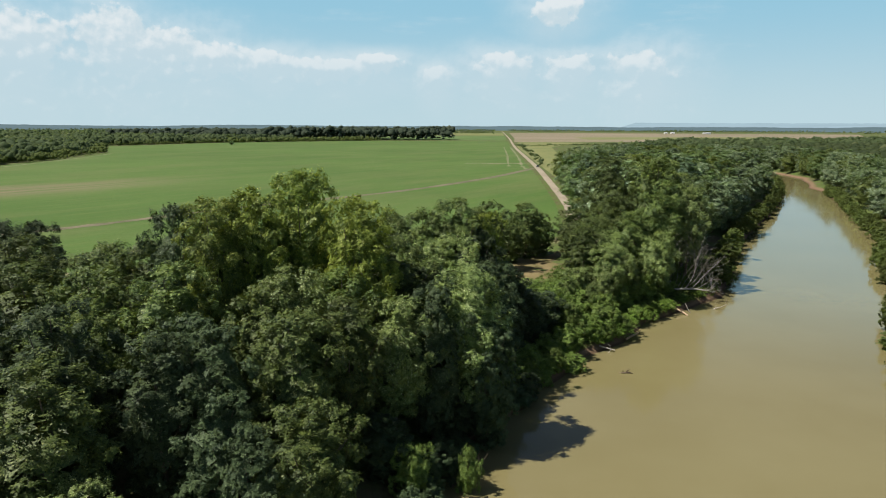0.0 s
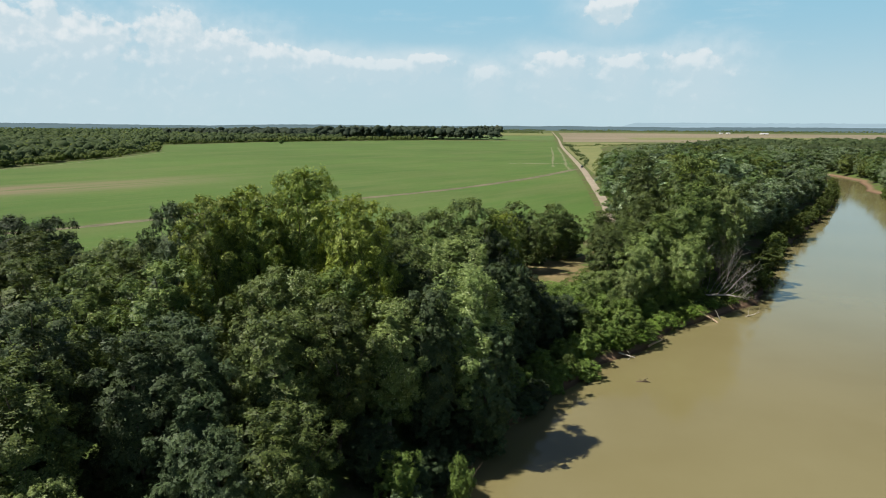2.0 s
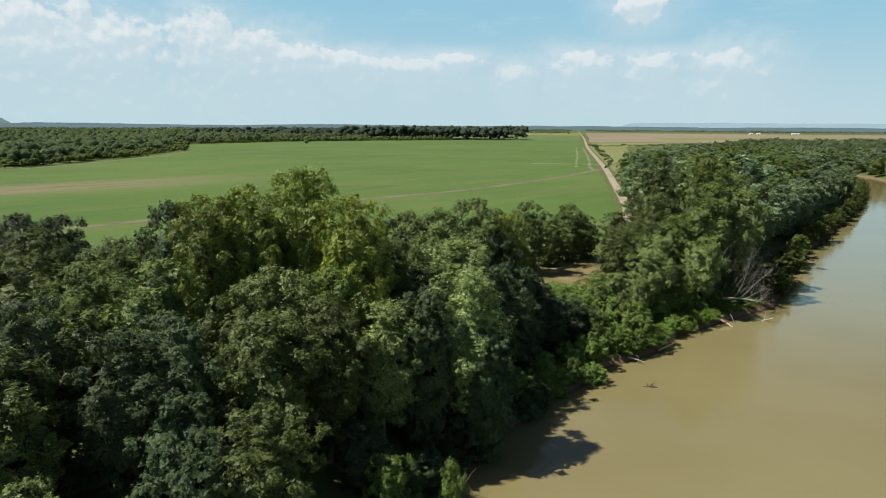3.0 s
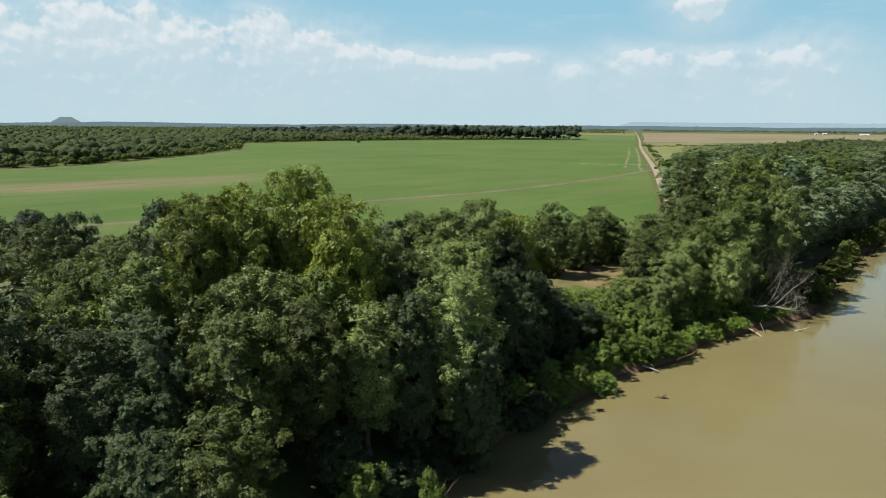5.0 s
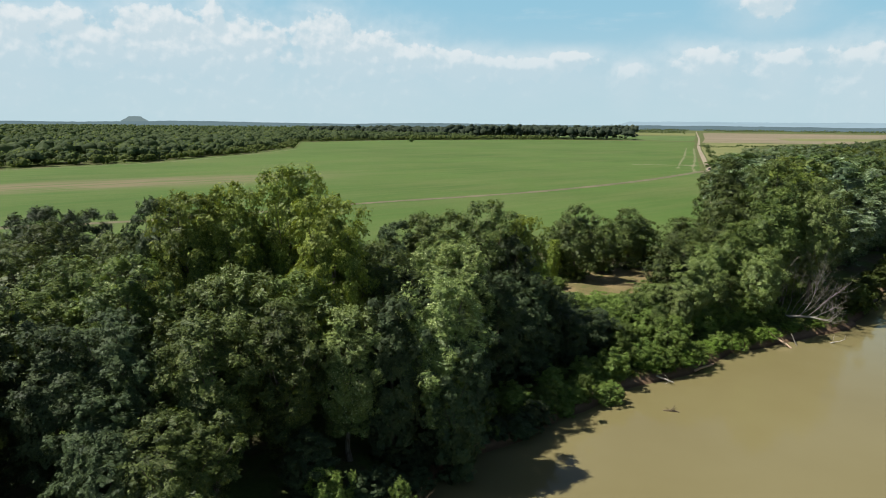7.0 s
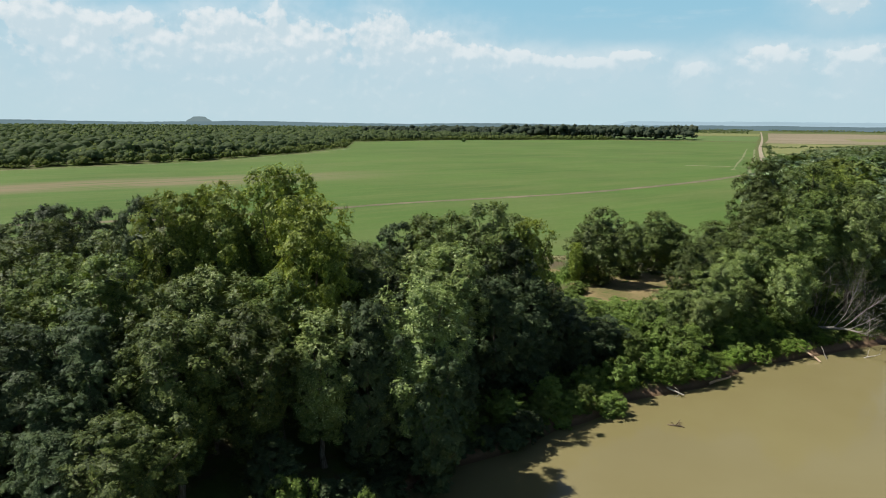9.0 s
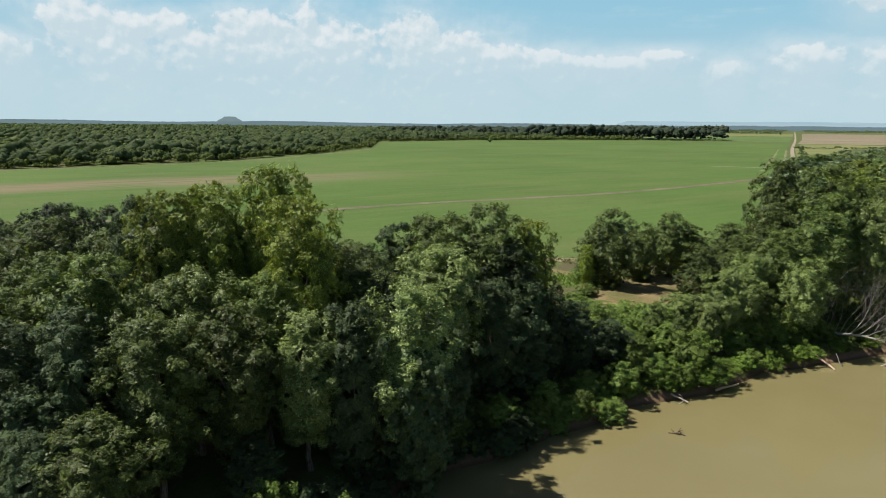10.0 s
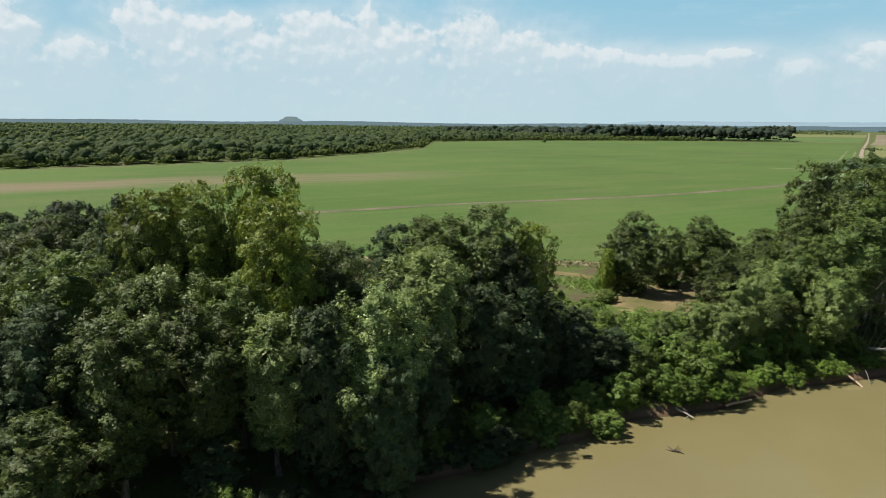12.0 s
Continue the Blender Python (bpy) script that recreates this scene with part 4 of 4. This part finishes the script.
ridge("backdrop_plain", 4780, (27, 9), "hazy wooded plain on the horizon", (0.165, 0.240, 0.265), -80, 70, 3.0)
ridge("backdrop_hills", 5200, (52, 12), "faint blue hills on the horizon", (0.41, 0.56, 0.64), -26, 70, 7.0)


# a mesa-like hill on the horizon; it emits a painted haze colour
def hill():
    m, k = material("hill_haze")
    e = k.add("ShaderNodeEmission")
    n = k.noise(0.02, 4, 0.6, k.add("ShaderNodeNewGeometry").outputs["Position"])
    k.link(k.mix(n, (0.175, 0.245, 0.255), (0.215, 0.29, 0.305)), e.inputs[0])
    output(k, e.outputs[0])
    a = radians(-38.0)
    r = np.array([150, 124, 100, 80, 67, 56, 30]) * 0.62
    z = np.array([0, 36, 45, 50, 58, 62, 63])
    ang = np.arange(28) * 2 * math.pi / 28
    wob = 1 + 0.07 * np.sin(ang * 3 + 1) + 0.05 * np.cos(ang * 5)
    v = np.vstack([np.c_[np.cos(ang) * q * wob, np.sin(ang) * q * wob, np.full(28, h)] for q, h in zip(r, z)] + [[[0, 0, 63.4]]])
    f = [(i * 28 + j, i * 28 + (j + 1) % 28, (i + 1) * 28 + (j + 1) % 28) for i in range(6) for j in range(28)]
    f += [(i * 28 + j, (i + 1) * 28 + (j + 1) % 28, (i + 1) * 28 + j) for i in range(6) for j in range(28)]
    f += [(6 * 28 + j, 6 * 28 + (j + 1) % 28, 7 * 28) for j in range(28)]
    ob = new("backdrop_hill", mesh_of("hill", v, np.array(f), m))
    ob.location = (math.sin(a) * 4990, math.cos(a) * 4990, 0)
    tagged(ob, "flat-topped wooded hill on the horizon", "hill", kind="structure")


hill()
p = np.vstack([np.c_[np.linspace(86, 132, 26) + r2.normal(scale=1.5, size=26), np.linspace(600, 1220, 26) + r2.normal(scale=9, size=26)],
               np.c_[np.linspace(120, 420, 60), np.linspace(1160, 1330, 60) + r2.normal(scale=8, size=60)]])
woods("road_hedge", p, r2.uniform(6, 9.5, len(p)), "low bushes beside the dirt road", 20, 3.2, 0.9, 21, "far", 5)
tree("mid_oak", -362, 1222, 10.5, 4.5)


# ---- dead wood ----
def branch(rng, start, way, length, radius, depth, out, rise=0.1):
    """Crooked tapering limbs that fork."""
    n = 5
    path, d = [np.array(start, float)], np.array(way, float)
    d /= np.linalg.norm(d)
    for _ in range(n):
        d = d + rng.normal(scale=0.13, size=3) + np.array([0, 0, rise])
        d /= np.linalg.norm(d)
        path.append(path[-1] + d * length / n)
    out.append(tube(path, np.linspace(radius, radius * 0.35, n + 1), 6 if depth else 4))
    if depth:
        for k in range(4):
            at = path[rng.integers(2, n + 1)]
            side = rng.normal(size=3) * (0.55 if depth < 2 else 0.4)
            branch(rng, at, d + side, length * rng.uniform(0.45, 0.75), radius * 0.5, depth - 1, out, rise)


def piece(name, parts, mat, parent, label=""):
    ob = new(name, mesh_of(name, *joined(parts), mat))
    ob.parent = parent
    return tagged(ob, label) if label else ob


def snag():
    rng = np.random.default_rng(31)
    thing = tagged(new("dead_tree"), "bleached dead tree leaning out over the river from the mud bank", "dead tree")
    thing.location, thing.scale = (51.0, 153.5, 1.6), (0.75, 0.85, 0.95)
    trunk = []
    path = [(-3, 1, 0.2), (0, 0, 0.6), (3, -1.0, 1.1), (6, -2.0, 1.3), (8.5, -2.6, 1.2)]
    trunk.append(tube(path, [0.42, 0.34, 0.26, 0.18, 0.1], 8))
    piece("trunk", trunk, DEAD, thing)
    for at, way, length, r in [((3.4, -1.1, 1.1), (0.9, 0.1, 0.55), 6.6, 0.10), ((5.0, -1.6, 1.2), (1, 0, 0.35), 6.2, 0.10), ((6.2, -2.0, 1.3), (1, -0.1, 0.15), 5.6, 0.09),
                               ((8.3, -2.5, 1.2), (1, -0.1, -0.05), 4.2, 0.07), ((6.5, -2.1, 1.3), (0.9, -0.5, -0.12), 4.2, 0.07)]:
        got = []
        branch(rng, at, way, length, r, 3, got, 0.05)
        piece("limb", got, DEAD, thing)
    # a fan of fine grey limbs still standing over the fallen ones
    for at, way, length in [((-2.0, 1.2, 0.6), (0.25, 0.1, 1), 7.6), ((-0.6, 0.6, 0.7), (0.35, 0, 1), 8.4), ((0.6, 0.2, 0.8), (0.5, -0.1, 1), 8.2), ((1.6, -0.3, 0.9), (0.65, 0, 1), 8.0),
                            ((2.6, -0.6, 1.0), (0.8, 0.1, 0.9), 7.6), ((3.6, -1.0, 1.1), (0.9, -0.1, 0.75), 7.2), ((-1.2, 0.9, 0.7), (0.1, -0.1, 1), 7.0)]:
        got = []
        branch(rng, at, way, length, 0.075, 3, got, 0.03)
        piece("limb", got, TWIG, thing, "fan of fine grey dead twigs")


snag()


def stray_log(a, b, r0, r1, mat, label, twigs=0, seed=1):
    rng = np.random.default_rng(seed)
    a, b = np.array(a, float), np.array(b, float)
    thing = tagged(new("log"), label, "log", "driftwood on the bank")
    thing.location = a
    w = b - a
    path = [w * t + rng.normal(scale=0.03, size=3) for t in np.linspace(0, 1, 5)]
    piece("trunk", [tube(path, np.linspace(r0, r1, 5), 7)], mat, thing)
    for _ in range(twigs):
        got = []
        branch(rng, path[rng.integers(1, 5)], rng.normal(size=3) * 0.6 + np.array([0, 0, 0.5]) + w / np.linalg.norm(w) * 0.5, np.linalg.norm(w) * 0.5, r1 * 0.7, 1, got)
        piece("twig", got, mat, thing)
    return thing


PALE = bark_material("stripped_log", (0.36, 0.25, 0.17), (0.55, 0.42, 0.31))
stray_log((46.8, 143.0, 1.9), (50.2, 139.9, 0.05), 0.19, 0.15, PALE, "stripped reddish log sliding off the mud bank", 0, 3)
stray_log((51.6, 141.9, -0.4), (50.6, 143.1, 1.8), 0.11, 0.07, TWIG, "grey snag standing in the shallow water", 0, 4)
stray_log((57.4, 145.4, -0.1), (59.2, 144.4, 0.9), 0.12, 0.06, DEAD, "forked bleached branch rising from the water", 3, 5)
stray_log((33.0, 121.8, 0.6), (36.0, 124.8, 0.9), 0.2, 0.12, PALE, "pale driftwood on the crumbling mud bank", 0, 6)
stray_log((27.2, 117.4, 0.7), (29.6, 116.2, 0.3), 0.16, 0.08, DEAD, "pale root lying on the mud bank", 2, 7)
stray_log((-6.0, 60.5, 0.3), (-2.6, 61.0, 1.1), 0.14, 0.06, DEAD, "grey fallen branch on the shaded bank", 5, 8)
stray_log((1.0, 70.0, 0.2), (4.5, 72.0, 0.5), 0.16, 0.06, WET, "dark wet branch lying in the shaded shallows", 4, 9)


def drift():
    rng = np.random.default_rng(9)
    thing = tagged(new("driftwood"), "dark tangle of driftwood stuck in the river", "driftwood")
    thing.location, thing.scale = (28.9, 105.6, 0), (0.75, 0.75, 0.7)
    piece("log", [tube([(-1.5, 0.1, 0.05), (-0.5, 0, 0.14), (0.5, 0.05, 0.16), (1.3, -0.1, 0.02)], [0.1, 0.17, 0.16, 0.08], 7)], WET, thing)
    for _ in range(7):
        got = []
        branch(rng, rng.normal(size=3) * (0.35, 0.2, 0.02) + (0, 0, 0.05), rng.normal(size=3) * (1, 0.8, 0.4) + (0, 0, 0.35), rng.uniform(0.5, 1.2), 0.06, 1, got)
        piece("twig", got, WET, thing)


drift()


# ---- far buildings and a parked truck ----
def paint(name, colour, rough=0.5, spec=0.5):
    m, k = material(name)
    n = k.noise(2.0, 4, 0.6, k.add("ShaderNodeTexCoord").outputs["Object"])
    output(k, finish(k, k.mix(n, colour, tuple(c * 0.8 for c in colour)), rough, None, spec).outputs[0])
    return m


WHITE, ROOFING = paint("white_siding", (0.78, 0.78, 0.76)), paint("tin_roof", (0.62, 0.64, 0.66), 0.35)
CARPAINT, RUBBER, GLASS = paint("dark_paint", (0.03, 0.033, 0.04), 0.3), paint("tyre_rubber", (0.02, 0.02, 0.02), 0.9), paint("dark_glass", (0.02, 0.025, 0.03), 0.1)


def box(bm, x0, x1, y0, y1, z0, z1):
    v = [bm.verts.new((x, y, z)) for z in (z0, z1) for y in (y0, y1) for x in (x0, x1)]
    for q in ((0, 2, 3, 1), (4, 5, 7, 6), (0, 1, 5, 4), (2, 6, 7, 3), (0, 4, 6, 2), (1, 3, 7, 5)):
        bm.faces.new([v[i] for i in q])


def part(name, bm, mat, parent, label=""):
    me = bpy.data.meshes.new(name)
    bm.to_mesh(me)
    bm.free()
    me.materials.append(mat)
    ob = new(name, me)
    ob.parent = parent
    return tagged(ob, label) if label else ob


def barn(x, y, length, width, wall, turn):
    thing = tagged(new("barn"), "long white farm building across the stubble field", "barn", "farm buildings")
    thing.matrix_world = pose(x, y, LAND, 0, 0, turn)
    bm = bmesh.new()
    box(bm, -length / 2, length / 2, -width / 2, width / 2, -0.3, wall)
    part("wall", bm, WHITE, thing)
    bm = bmesh.new()
    rows = [[bm.verts.new((e * (length / 2 + 0.6), q, h)) for q, h in ((-width / 2 - 0.6, wall - 0.1), (0, wall + width * 0.28), (width / 2 + 0.6, wall - 0.1), (0, wall - 0.1))] for e in (-1, 1)]
    for i in range(4):
        bm.faces.new((rows[0][i], rows[0][(i + 1) % 4], rows[1][(i + 1) % 4], rows[1][i]))
    bm.faces.new(rows[0]), bm.faces.new(rows[1][::-1])
    part("roof", bm, ROOFING, thing)
    bm = bmesh.new()
    box(bm, -2.2, 2.2, -width / 2 - 0.08, -width / 2 + 0.05, -0.2, wall * 0.75)
    part("door", bm, GLASS, thing)


for row in ((980, 3150, 13, 9, 3.2, 8), (1020, 3180, 16, 9, 3.5, 4), (1150, 3120, 34, 10, 3.2, 5), (-640, 2400, 14, 9, 4.5, 20)):
    barn(*row)


def pickup(x, y, turn):
    thing = tagged(new("pickup_truck"), "small dark pickup truck stopped on the dirt road", "pickup truck")
    thing.matrix_world = pose(x, y, LAND + 0.1, 0, 0, turn)
    bm = bmesh.new()
    box(bm, -0.95, 0.95, -2.7, 2.7, 0.45, 1.05)
    bmesh.ops.bevel(bm, geom=bm.edges[:], offset=0.1, segments=2, affect="EDGES")
    part("body", bm, CARPAINT, thing)
    bm = bmesh.new()
    box(bm, -0.85, 0.85, -0.5, 1.3, 1.0, 1.8)
    for v in bm.verts:
        if v.co.z > 1.5:
            v.co.y *= 0.75
            v.co.x *= 0.85
    bmesh.ops.bevel(bm, geom=bm.edges[:], offset=0.08, segments=2, affect="EDGES")
    part("cab", bm, GLASS, thing)
    for sx in (-1, 1):
        for sy in (-1.7, 1.7):
            bm = bmesh.new()
            bmesh.ops.create_cone(bm, cap_ends=True, segments=16, radius1=0.4, radius2=0.4, depth=0.26, matrix=pose(sx * 0.85, sy, 0.4, 0, 90, 0))
            part("wheel", bm, RUBBER, thing)


pickup(78.2, 586, -7)


def weeds(name, pts, length, width, mat, label, seed):
    """Rank grass and weeds: upright pointed tufts, too many to count."""
    r = np.random.default_rng(seed)
    z = ground_height(pts)
    at = np.c_[pts, z + length * 0.3]
    way = unit(r.normal(size=(len(pts), 3)) + np.array([0, 0, 0.2]))
    v, f = leaves(r, at, way, length, width, 0.1, 0.3)
    tagged(new(name, mesh_of(name, v, f, mat)), label, "weeds", kind="stuff")


r3 = np.random.default_rng(15)
p = np.c_[r3.uniform(-5, 75, 26000), r3.uniform(84, 190, 26000)]
d = bank_distance(p)
p = p[(d > 0.8) & (d < 30) & (p[:, 0] < 70) & ~inside(np.array([(8, 160), (13, 152), (20, 152), (24, 162), (25, 176), (18, 180), (10, 172)], float), p)]
weeds("bank_weeds", p, 1.1, 0.6, LEAF["vine"], "rank green weeds on the river bank", 3)
p = np.c_[r3.uniform(-60, 42, 5000), np.zeros(5000)]
p[:, 1] = np.interp(p[:, 0], [-60, -13, 10, 42], [166, 187.5, 197, 215]) + r3.normal(scale=2.2, size=5000)
weeds("margin_weeds", p, 0.55, 0.3, STRAW, "dry straw-coloured grass along the field margin", 4)
p = np.c_[r3.normal(5, 5, 1100), r3.normal(169, 3, 1100)]
weeds("clearing_weeds", p[~inside(np.array([(9, 160), (13, 152), (20, 152), (24, 162), (25, 176), (18, 178), (12, 170)], float), p)], 1.0, 0.5, LEAF["vine"], "patchy green weeds round the clearing", 5)
